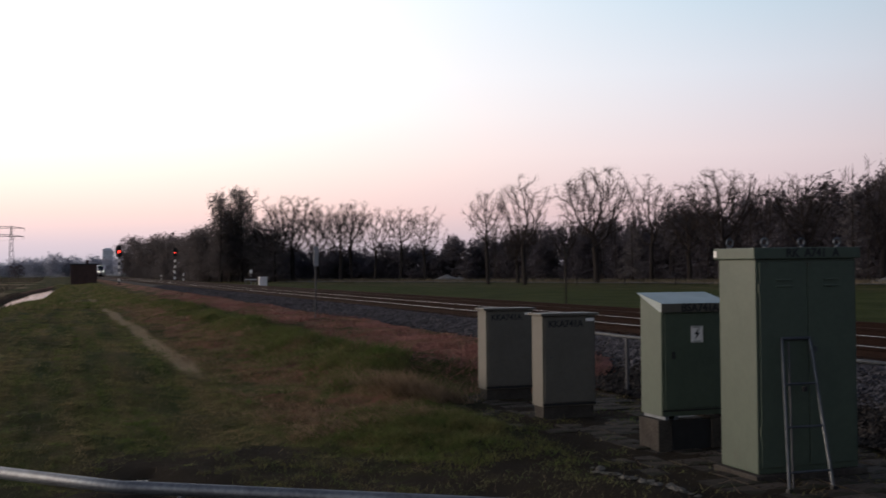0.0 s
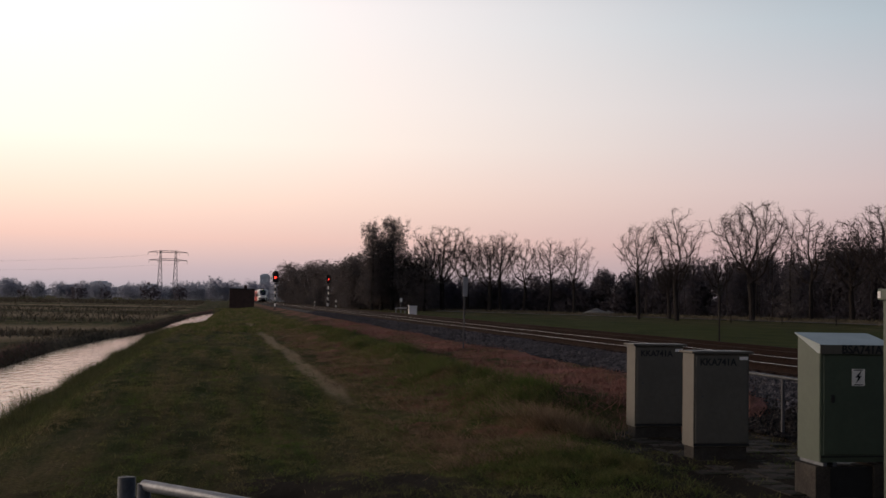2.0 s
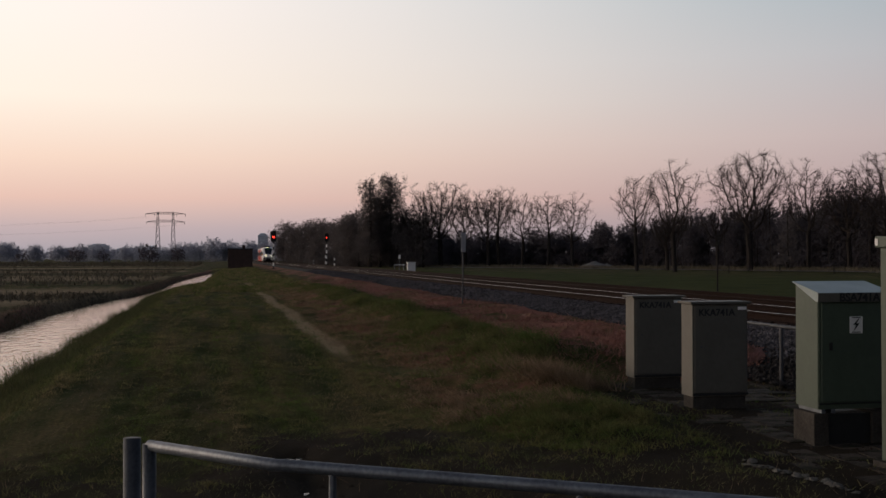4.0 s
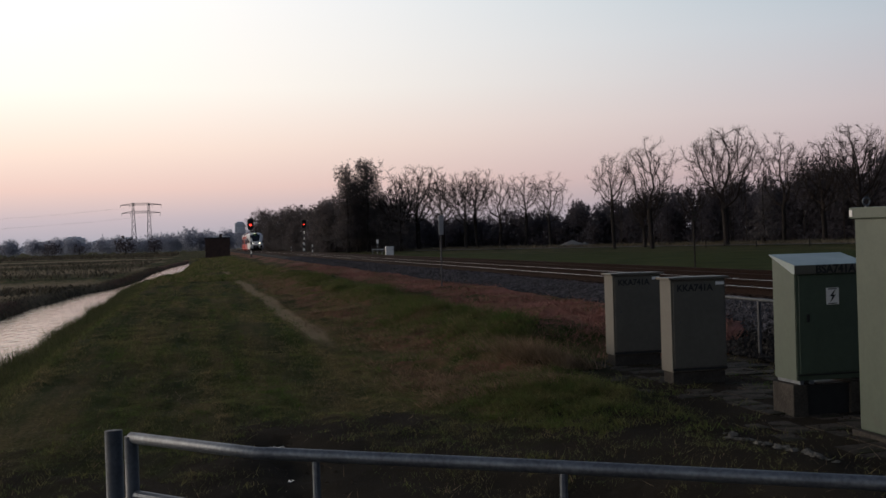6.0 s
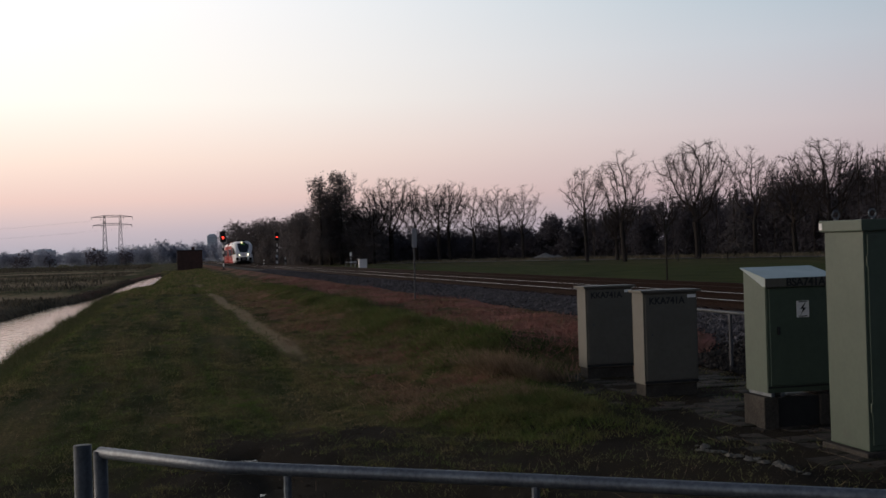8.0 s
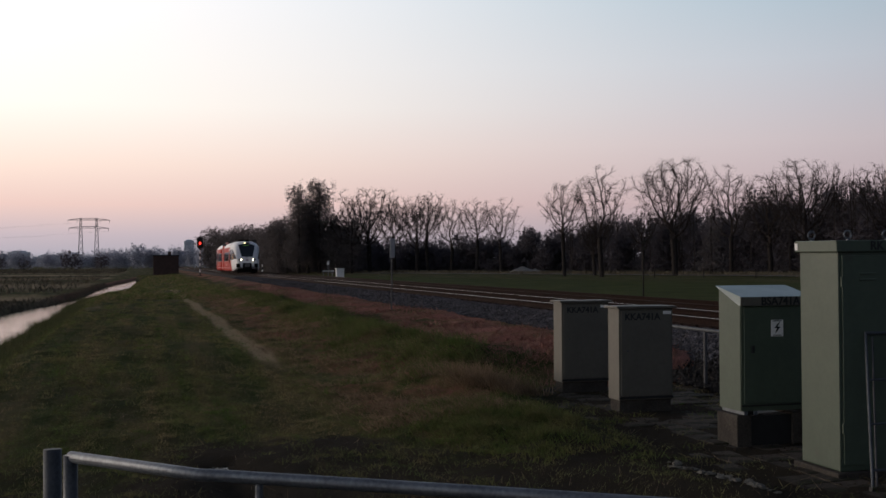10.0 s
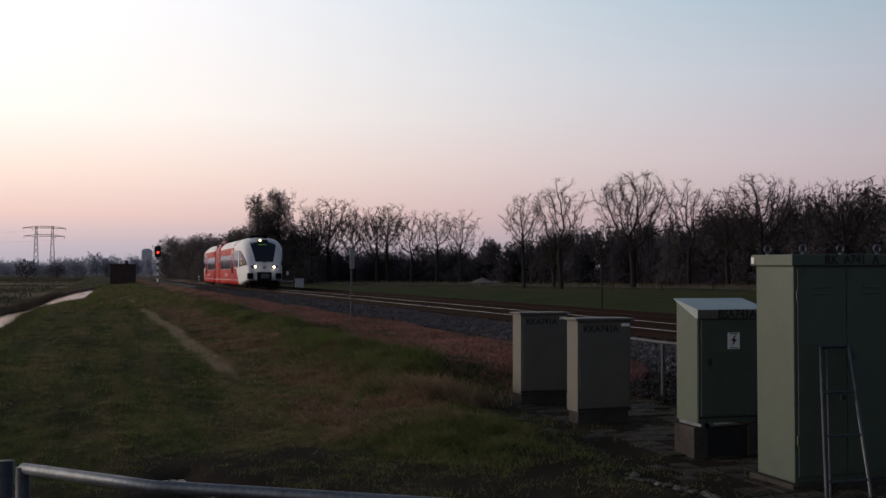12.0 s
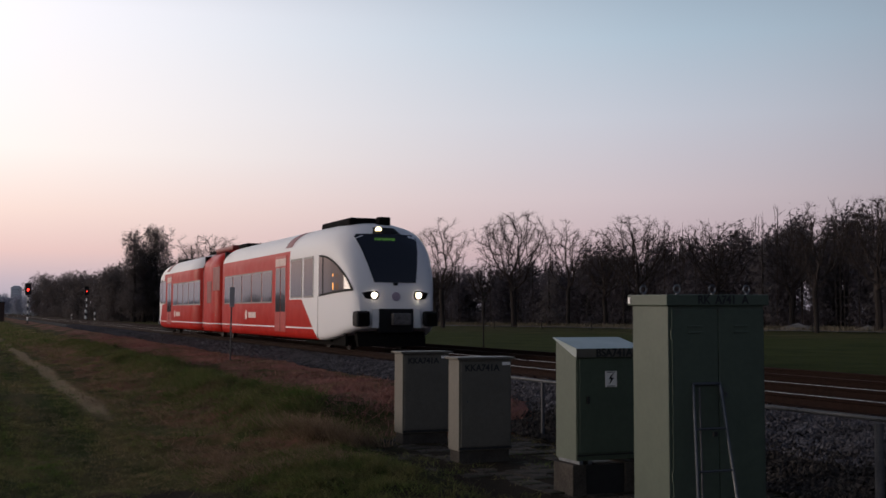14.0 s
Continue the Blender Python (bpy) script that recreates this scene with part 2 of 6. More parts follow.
M = {
    "ground": ground_material(),
    "water": water_material("ditch_water", 3.4, 0.035),
    "puddle": water_material("puddle_water", 14.0, 0.02),
    "cabinet": material("green_cabinet_paint", (0.059, 0.083, 0.057), (0.049, 0.069, 0.048), 3, 0.5, bump=0.03, fine=25, spots=((0.052, 0.060, 0.045), 5, 0.64)),
    "cabinet_pale": material("olive_grey_cabinet_paint", (0.100, 0.093, 0.075), (0.083, 0.077, 0.062), 3, 0.55, bump=0.03, fine=25, spots=((0.07, 0.062, 0.048), 5, 0.62)),
    "roof_sheet": material("pale_green_sheet", (0.30, 0.35, 0.34), (0.24, 0.29, 0.28), 4, 0.35, bump=0.03),
    "concrete": material("weathered_concrete", (0.066, 0.058, 0.050), (0.036, 0.032, 0.028), 5, 0.9, bump=0.4, fine=45, spec=0.1),
    "galvanised": material("galvanised_steel", (0.17, 0.19, 0.21), (0.09, 0.10, 0.118), 9, 0.5, metal=0.6, bump=0.08, fine=80),
    "dull_steel": material("dull_old_galvanising", (0.085, 0.09, 0.095), (0.05, 0.053, 0.057), 9, 0.6, metal=0.4, bump=0.1, fine=80),
    "aluminium": material("aluminium", (0.11, 0.118, 0.125), (0.07, 0.076, 0.083), 12, 0.5, metal=0.7, bump=0.05),
    "black": material("black_paint", (0.012, 0.012, 0.013), None, 12, 0.6),
    "white": material("white_paint", (0.78, 0.77, 0.75), (0.68, 0.67, 0.65), 6, 0.45, bump=0.05),
    "rail_side": material("rusty_rail", (0.020, 0.0095, 0.0065), (0.012, 0.0065, 0.005), 14, 0.9, metal=0.0, bump=0.3, spec=0.1),
    "rail_top": material("worn_rail_head", (0.48, 0.43, 0.40), (0.36, 0.31, 0.285), 20, 0.30, metal=1.0, bump=0.02),
    "rust_top": material("rusted_rail_head", (0.034, 0.016, 0.011), (0.022, 0.011, 0.008), 20, 0.9, metal=0.0, bump=0.1, spec=0.1),
    "sleeper": material("concrete_sleeper", (0.062, 0.042, 0.032), (0.038, 0.027, 0.021), 6, 0.9, bump=0.3, spec=0.1),
    "ballast": material("ballast_stone", (0.125, 0.118, 0.126), (0.040, 0.037, 0.040), 3, 0.9, bump=0.5, fine=30, spec=0.05, island=0.38),
    "ballast_rusty": material("rust_stained_ballast", (0.040, 0.020, 0.014), (0.024, 0.013, 0.010), 3, 0.9, bump=0.5, fine=30, spec=0.1),
    "bark": material("grey_brown_bark", (0.034, 0.028, 0.026), (0.024, 0.020, 0.018), 4, 0.9, bump=0.4, spec=0.1),
    "twig": material("bare_twigs", (0.052, 0.041, 0.037), (0.036, 0.029, 0.027), 3, 0.9, bump=0, spec=0.1),
    # leaf and thicket: base colours lifted, painting in some haze
    "leaf": material("dark_foliage", (0.145, 0.126, 0.124), (0.110, 0.097, 0.096), 0.6, 0.9, bump=0, spec=0.03),
    "thicket": material("winter_thicket", (0.125, 0.112, 0.124), (0.105, 0.094, 0.105), 0.3, 0.95, bump=0, spec=0.03),
    # pale blue-grey base colour paints in the haze over the tree line
    "far_trees": material("far_hazed_trees", (0.45, 0.47, 0.54), (0.34, 0.35, 0.41), 0.1, 0.95, bump=0, spec=0.1),
    "blade": material("grass_blades", (0.078, 0.116, 0.032), (0.205, 0.162, 0.088), 0.8, 0.8, bump=0, fine=3.4, spec=0.03, island=0.45, stretch=(1.5, 0.14, 1)),
    "tuft": material("green_tufts", (0.074, 0.112, 0.028), (0.140, 0.128, 0.054), 1.4, 0.8, bump=0, fine=5.0, spec=0.2, island=0.4),
    "straw": material("rusty_dry_grass", (0.31, 0.135, 0.106), (0.20, 0.096, 0.076), 1.2, 0.85, bump=0, fine=5.0, spec=0.2, island=0.4),
    "dry_grass": material("brown_dry_grass", (0.27, 0.185, 0.120), (0.165, 0.118, 0.072), 1.2, 0.85, bump=0, fine=5.0, spec=0.2, island=0.45),
    "reed": material("bank_reeds", (0.062, 0.080, 0.030), (0.095, 0.090, 0.046), 1.1, 0.85, bump=0, fine=4.0, spec=0.2, island=0.4),
    "brown_reed": material("brown_field_reeds", (0.175, 0.143, 0.100), (0.12, 0.104, 0.073), 0.2, 0.9, bump=0, spec=0.03, island=0.4),
    "brick": material("dark_brick", (0.085, 0.055, 0.048), (0.055, 0.038, 0.034), 2, 0.9, bump=0.2, spec=0.1),
    # town walls and window bands: haze painted in as bluish paleness
    "far_wall": material("far_hazed_concrete", (0.66, 0.70, 0.76), (0.58, 0.62, 0.68), 0.05, 0.8, bump=0),
    "far_glass": material("far_hazed_window_bands", (0.52, 0.57, 0.64), None, 0.05, 0.4, bump=0),
    "pylon": material("grey_lattice_steel", (0.20, 0.20, 0.21), (0.15, 0.15, 0.16), 1, 0.7, metal=0.3, bump=0),
    "gravel": material("pale_gravel_heap", (0.27, 0.25, 0.225), (0.17, 0.16, 0.145), 2, 0.95, bump=0.4, spec=0.1),
    "rubble": material("mossy_concrete_rubble", (0.17, 0.155, 0.135), (0.075, 0.07, 0.055), 9, 0.95, bump=0.5, spec=0.1),
    "road": material("far_road", (0.17, 0.165, 0.155), (0.12, 0.118, 0.11), 2, 0.85, bump=0.2, spec=0.1),
    "dark_steel": material("dark_weathered_steel", (0.085, 0.085, 0.09), (0.055, 0.055, 0.06), 6, 0.7, metal=0.3, bump=0.1),
    "sign_grey": material("greyed_sign_plate", (0.34, 0.34, 0.35), (0.26, 0.26, 0.27), 6, 0.6, bump=0.05),
    "red_lamp": material("red_signal_lens", (0.5, 0.02, 0.01), None, 5, 0.3, bump=0, emit=(1.0, 0.035, 0.02), strength=3.5),
    "tile": material("dark_paving_tiles", (0.078, 0.064, 0.052), (0.030, 0.025, 0.020), 4, 0.9, bump=0.5, fine=26, by_object=0.22, spec=0.1, spots=((0.024, 0.026, 0.014), 3.0, 0.53)),
    # earth stain plus shade of the shoulder's face, painted into the stone colour
    "ballast_shaded": material("earthy_shaded_ballast", (0.050, 0.044, 0.040), (0.018, 0.016, 0.015), 3, 0.9, bump=0.5, fine=30, spec=0.1, island=0.5),
    "clod": material("crumbled_earth", (0.050, 0.038, 0.027), (0.026, 0.020, 0.015), 9, 0.95, bump=0.4, spec=0.1, island=0.4),
}


def translucent(m, share):
    """Lets part of the light through thin leaves and twigs."""
    nt = m.node_tree
    p = nt.nodes["Principled BSDF"]
    out = nt.nodes["Material Output"]
    tl, mx = nt.nodes.new("ShaderNodeBsdfTranslucent"), nt.nodes.new("ShaderNodeMixShader")
    nt.links.new(p.inputs["Base Color"].links[0].from_socket, tl.inputs["Color"])
    mx.inputs[0].default_value = share
    nt.links.new(p.outputs[0], mx.inputs[1]); nt.links.new(tl.outputs[0], mx.inputs[2])
    nt.links.new(mx.outputs[0], out.inputs["Surface"])


for key in ("leaf", "thicket", "far_trees", "blade", "tuft", "reed", "dry_grass"):
    translucent(M[key], 0.45)


# ------------------------------------------------------------------ mesh helpers
def mesh_from(name, verts, faces, mats, smooth=False):
    me = bpy.data.meshes.new(name)
    me.from_pydata([tuple(v) for v in verts], [], [tuple(f) for f in faces])
    for m in (mats if isinstance(mats, (list, tuple)) else [mats]):
        me.materials.append(m)
    if smooth:
        me.shade_smooth()
    me.update()
    return me


def fast_mesh(name, V, F, mat):
    """A mesh from arrays: V (n, 3), F (m, 3 or 4)."""
    V, F = np.asarray(V, np.float32), np.asarray(F, np.int32)
    me = bpy.data.meshes.new(name)
    k = F.shape[1]
    me.vertices.add(len(V)); me.vertices.foreach_set("co", V.ravel())
    me.loops.add(F.size); me.loops.foreach_set("vertex_index", F.ravel())
    me.polygons.add(len(F))
    me.polygons.foreach_set("loop_start", np.arange(0, F.size, k, dtype=np.int32))
    me.update(calc_edges=True)
    me.validate()
    me.shade_flat()
    me.materials.append(mat)
    return me


def part(name, bm, mat, parent=None, label="", smooth=False):
    """Links a bmesh (or a ready mesh) as one object under a thing or a part."""
    if isinstance(bm, bmesh.types.BMesh):
        bmesh.ops.recalc_face_normals(bm, faces=bm.faces)
        me = bpy.data.meshes.new(name)
        bm.to_mesh(me)
        bm.free()
        if mat is not None:
            me.materials.append(mat)
        if smooth:
            me.shade_smooth()
    else:
        me = bm
    ob = new(name, me)
    if parent is not None:
        ob.parent = parent
    if label:
        tagged(ob, label)
    return ob


def thing(name, m, label, category, group="", kind=""):
    ob = new(name)
    ob.empty_display_size = 0.2
    ob.matrix_basis = m
    return tagged(ob, label, category, group, kind)


def add_box(bm, lo, hi, bevel=0.0):
    r = bmesh.ops.create_cube(bm, size=1.0)
    c, s = [(a + b) / 2 for a, b in zip(lo, hi)], [b - a for a, b in zip(lo, hi)]
    for v in r["verts"]:
        v.co = Vector((c[0] + v.co.x * s[0], c[1] + v.co.y * s[1], c[2] + v.co.z * s[2]))
    if bevel:
        es = list({e for v in r["verts"] for e in v.link_edges})
        bmesh.ops.bevel(bm, geom=es, offset=bevel, segments=2, affect="EDGES", profile=0.6)
    return bm


def boxed(lo, hi, bevel=0.0):
    return add_box(bmesh.new(), lo, hi, bevel)


def add_tube(bm, pts, radii, sides=8, caps=True):
    pts = [Vector(p) for p in pts]
    if not isinstance(radii, (list, tuple)):
        radii = [radii] * len(pts)
    rings = []
    for i, p in enumerate(pts):
        d = (pts[min(i + 1, len(pts) - 1)] - pts[max(i - 1, 0)]).normalized()
        u = d.orthogonal().normalized() if abs(d.z) > 0.99 else Vector((0, 0, 1)).cross(d).normalized()
        w = d.cross(u)
        rings.append([bm.verts.new(p + (u * math.cos(k * math.tau / sides) + w * math.sin(k * math.tau / sides)) * radii[i]) for k in range(sides)])
    for a, b in zip(rings, rings[1:]):
        for k in range(sides):
            bm.faces.new((a[k], a[(k + 1) % sides], b[(k + 1) % sides], b[k]))
    if caps:
        bm.faces.new(rings[0][::-1])
        bm.faces.new(rings[-1])
    return bm


def tube(pts, radii, sides=8):
    return add_tube(bmesh.new(), pts, radii, sides)


def text_mesh(body, size, mat, m, parent, name="lettering"):
    cu = bpy.data.curves.new(name, "FONT")
    cu.body, cu.size, cu.extrude, cu.align_x, cu.align_y = body, size, 0.0012, "CENTER", "CENTER"
    cu.offset = size * 0.03
    tmp = new(name, cu)
    me = bpy.data.meshes.new_from_object(tmp.evaluated_get(bpy.context.evaluated_depsgraph_get()))
    bpy.data.objects.remove(tmp)
    me.materials.clear()
    me.materials.append(mat)
    ob = new(name, me)
    ob.parent = parent
    ob.matrix_basis = m
    return ob


# ------------------------------------------------------------------ the ground
TRACK_X, RAIL_Z = 10.58, 0.685
TRACK2_X, RAIL2_Z = 14.45, 0.62
WATER_Z = -0.80


def ditch(y):
    """Middle and half width of the ditch at y."""
    c = np.interp(y, [0, 55, 66, 74, 86, 112, 140, 175], [-5.68, -5.74, -5.5, -4.85, -3.5, -3.3, -2.7, -1.5])
    w = np.interp(y, [0, 55, 66, 74, 86, 112, 140, 165, 176], [1.62, 1.55, 1.15, 0.70, 1.1, 1.25, 0.9, 0.4, 0.0])
    return c, w


def step(a, b, v):
    t = np.clip((v - a) / (b - a), 0, 1)
    return t * t * (3 - 2 * t)


def wave(x, y, s, k):
    return np.sin(x * s + k) * np.cos(y * s * 0.83 + 2 * k) + 0.5 * np.sin(x * s * 2.3 + y * s * 1.7 + 3 * k)


def pad(x, y):
    """The level plot on which the cabinets stand."""
    return step(3.7, 4.7, x) * step(4.0, 6.0, y) * (1 - step(14.6, 16.4, y + 0.25 * (x - 5))) * (1 - step(9.5, 10.0, x))


def ground_z(x, y):
    x, y = np.asarray(x, float), np.asarray(y, float)
    c, w = ditch(y)
    z = np.interp(x, [-3, 1.5, 2.6, 4.5, 7.4, 8.2, 9.0, 16.4, 17.6, 19.5], [-0.12, -0.10, -0.05, 0.14, 0.36, 0.30, 0.22, 0.20, 0.0, -0.28])
    z = z + 0.05 * wave(x, y, 0.55, 1.0) * (x < 8) + 0.022 * wave(x, y, 2.1, 2.0) * (np.abs(x) < 9) + 0.026 * wave(x, y, 5.3, 0.7) * wave(y, x, 1.1, 0.2) * (np.abs(x) < 8) + 0.012 * wave(x, y, 9.1, 1.9) * (np.abs(x) < 8)
    # low grassy lip between the path and the litter strip
    z = z + 0.24 * np.exp(-((x - 4.6) / 0.60) ** 2) * step(8, 12, y) * (0.75 + 0.35 * np.sin(y * 0.9) + 0.25 * np.sin(y * 2.3 + x * 2)) * (1 - step(40, 90, y))
    slope_ = step(2.3, 3.0, x) * (1 - step(5.4, 6.2, x)) * step(10.5, 12.5, y) * (1 - step(60, 90, y))
    z = z + slope_ * (0.055 * wave(x, y, 1.9, 0.9) + 0.035 * wave(y, x, 3.7, 2.2))
    # a low grassy mound before the cabinets
    z = z + 0.10 * np.exp(-(((x - 3.3) / 0.6) ** 2 + ((y - 11.2) / 1.1) ** 2))
    p = pad(x, y)
    z = z * (1 - p) + (0.0 + 0.008 * wave(x, y, 6.0, 0.5)) * p
    # a wet wheel rut before the gate
    rut = np.exp(-((x - 0.66 - 0.05 * np.sin(y * 2.3)) / 0.17) ** 2) * step(7.2, 7.9, y) * (1 - step(9.9, 10.4, y))
    z = z - rut * (0.085 + 0.03 * wave(x, y, 6.1, 1.2))
    # field beyond the ditch, then the ditch itself
    z = np.where(x < c, -0.42 + 0.05 * wave(x, y, 0.21, 0.3), z)
    d = np.abs(x - c) - w
    slope = np.where(x > c, 1.65, 0.75)
    cut = np.where(w > 0.01, -0.86 + np.maximum(d, -0.4) / slope * 0.72, 9.0)
    z = np.minimum(z, np.maximum(cut, -1.2))
    # everything sinks to the flat land far off
    far = step(160, 320, np.hypot(np.clip(np.abs(x) - 20, 0, None), 0) + np.clip(y - 500, 0, None))
    return z * (1 - far) + -0.5 * far


def graded(a, b, fine_lo, fine_hi, fine, growth):
    v = [fine_lo]
    s = fine
    while v[-1] < fine_hi:
        v.append(v[-1] + fine)
    while v[-1] < b:
        s *= growth
        v.append(v[-1] + s)
    s, lo = fine, []
    u = fine_lo
    while u > a:
        s *= growth
        u -= s
        lo.append(u)
    return np.array(lo[::-1] + v)


def build_ground():
    xs = graded(-2500, 2500, -8, 10, 0.16, 1.10)
    ys = graded(-900, 4500, 3, 34, 0.20, 1.045)
    X, Y = np.meshgrid(xs, ys)
    Z = ground_z(X, Y)
    n, m = len(ys), len(xs)
    idx = np.arange(n * m).reshape(n, m)
    F = np.stack([idx[:-1, :-1], idx[:-1, 1:], idx[1:, 1:], idx[1:, :-1]], -1).reshape(-1, 4)
    me = fast_mesh("ground", np.stack([X, Y, Z], -1).reshape(-1, 3), F, M["ground"])
    me.shade_smooth()
    # where the cover is trodden, rusty, muddy or darkened
    path_x = np.interp(Y, [15, 21, 34, 74, 110], [2.35, 2.14, 2.13, 1.76, 1.95])
    path = np.exp(-((X - path_x) / 0.22) ** 2) * step(18, 22, Y) * (1 - step(80, 100, Y)) * 1.2
    ruts = 0.16 * (np.exp(-((X + 1.1) / 0.3) ** 2) + np.exp(-((X - 0.45) / 0.3) ** 2) + 0.8 * np.exp(-((X + 2.5) / 0.4) ** 2) + 0.8 * np.exp(-((X - 3.2) / 0.5) ** 2)) * step(6, 12, Y)
    bare = pad(X, Y) * step(4.3, 4.9, X) * (1 - step(13.0, 14.4, Y))
    rust = step(4.9, 6.2, X + 0.4 * np.sin(Y * 0.6)) * (1 - step(18.2, 19.2, X)) * (1 - bare) * (0.50 + 0.16 * np.sin(X * 2.2 + Y * 0.37) * np.sin(Y * 0.81 - X))
    rust = np.maximum(rust, (0.45 + 0.12 * np.sin(X * 3.1 + Y * 0.5) * np.sin(Y * 0.43 + 1)) * step(2.2, 2.8, X - 0.2 * np.sin(Y * 0.4)) * (1 - step(3.9, 4.5, X)) * step(11.2, 13.0, Y) * (1 - step(60, 110, Y)))
    # the 0.80 term darkens the ground colour from y = 14 towards the gate
    mud_dark = 1.1 * np.exp(-(((X - 0.62) / 0.45) ** 2 + ((Y - 8.8) / 1.9) ** 2)) + 0.62 * bare + 0.6 * np.exp(-(((X - 1.75) / 0.42) ** 2 + ((Y - 10.6) / 0.8) ** 2)) + 0.5 * np.exp(-(((X - 3.5) / 0.5) ** 2 + ((Y - 9.3) / 0.9) ** 2)) + 0.80 * (1 - step(6.5, 14.0, Y)) * step(-5, -3, X) + 0.0
    c, w = ditch(Y)
    bank = np.exp(-(np.clip(np.abs(X - c) - w, 0, None) / 0.5) ** 2) * (Y < 180)
    mud_dark = np.maximum(mud_dark, bank * 0.45)
    rust = np.maximum(rust, 0.52 * np.exp(-((c - w - 0.5 - X) / 0.9) ** 2) * (X < c) * (Y < 200))
    dry = 1.0 * step(-3, -8, X) * (0.5 + 0.5 * np.sin(Y * 0.11 + 0.7)) * (Y < 400)
    edge = step(-14, 10, X - np.interp(Y, [10, 52, 88, 121, 150, 186, 215], [104, 80, 61, 50, 40, 27, 15]))
    lush = step(18.5, 20.0, X) * (0.95 - 0.5 * step(160, 400, Y)) * (1 - 0.85 * edge)
    field = step(-1.5, -3.5, X - c) * 1.0
    mud_dark = np.maximum(mud_dark, field * (0.24 * step(84, 90, Y + 3 * np.sin(X * 0.1)) * (1 - step(205, 230, Y)) + 0.55 * np.exp(-((Y - 62 - 2 * np.sin(X * 0.2)) / 3.0) ** 2)))
    cov = np.stack([path + ruts + dry, rust, mud_dark, lush], -1).reshape(-1, 4).astype(np.float32)
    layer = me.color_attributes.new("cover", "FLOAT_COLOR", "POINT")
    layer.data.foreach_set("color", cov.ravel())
    tagged(new("ground", me), "grassy embankment and flat polder meadow with trodden paths", "ground", kind="structure")

    # the water in the ditch
    ys = np.arange(-40, 176, 1.0)
    c, w = ditch(ys)
    V = np.concatenate([np.stack([c - w - 0.35, ys, np.full_like(ys, WATER_Z)], -1), np.stack([c + w + 0.30, ys, np.full_like(ys, WATER_Z)], -1)])
    k = len(ys)
    F = np.array([(i, k + i, k + i + 1, i + 1) for i in range(k - 1)])
    tagged(new("water", fast_mesh("water", V, F, M["water"])), "still ditch water mirroring the evening sky", "water", kind="structure")


build_ground()


# ------------------------------------------------------------------ railway tracks
def rail_profile():
    half = [(0.075, -0.17), (0.075, -0.155), (0.012, -0.135), (0.010, -0.05), (0.036, -0.036), (0.036, -0.006), (0.030, 0.0)]
    return half + [(-a, b) for a, b in half[::-1]]


def build_track(name, x0, z, head, label, rusty):
    track = thing(name, Matrix.Translation((x0, 0, z)), label, "railway track")
    prof = rail_profile()
    y0, y1 = -60.0, 900.0
    for sx in (-0.7535, 0.7535):
        V = [(sx + a, y, b) for y in (y0, y1) for a, b in prof]
        k = len(prof)
        F = [(i, (i + 1) % k, k + (i + 1) % k, k + i) for i in range(k)]
        me = mesh_from("rail", V, F, [M["rail_side"], head])
        for i in (6,):
            me.polygons[i].material_index = 1
        part("rail", me, None, track, "worn rail head" if not rusty else "")
    me = bpy.data.meshes.new("sleeper")
    bm = bmesh.new()
    for lo, hi, t0, t1 in ((-1.27, -0.42, 0.12, 0.09), (-0.42, 0.42, 0.09, 0.09), (0.42, 1.27, 0.09, 0.12)):
        add_box(bm, (lo, -t0, -0.36), (hi, t1, -0.175 if abs(lo + hi) > 0.1 else -0.20), 0.012)
    bm.to_mesh(me); bm.free(); me.materials.append(M["sleeper"])
    for i in range(140):
        ob = part("sleeper", me, None, track)
        ob.location = (0, 4 + i * 0.6, 0)
    bm = bmesh.new()
    for i in range(400):
        y = 88 + i * 0.6
        add_box(bm, (-1.27, y - 0.12, -0.36), (1.27, y + 0.12, -0.18))
    tagged(part("far_sleepers", bm, M["sleeper"], track), kind="stuff")
    # clips on the nearest sleepers
    bm = bmesh.new()
    for i in range(70):
        y = 4 + i * 0.6
        for sx in (-0.7535, 0.7535):
            for dx in (-0.10, 0.10):
                add_box(bm, (sx + dx - 0.03, y - 0.04, -0.19), (sx + dx + 0.03, y + 0.04, -0.145))
    tagged(part("rail_clips", bm, M["rail_side"], track), kind="stuff")
    return track


build_track("railway_track", TRACK_X, RAIL_Z, M["rail_top"], "railway track with shiny worn rails on ballast", False)
build_track("railway_track", TRACK2_X, RAIL2_Z, M["rust_top"], "disused-looking railway track with rust-brown rails", True)


def ballast_z(x):
    return np.interp(x, [7.2, 7.6, 8.9, 11.9, 12.6, 13.0, 15.9, 16.9, 17.6], [0.06, 0.18, 0.50, 0.50, 0.44, 0.42, 0.42, 0.30, -0.05])


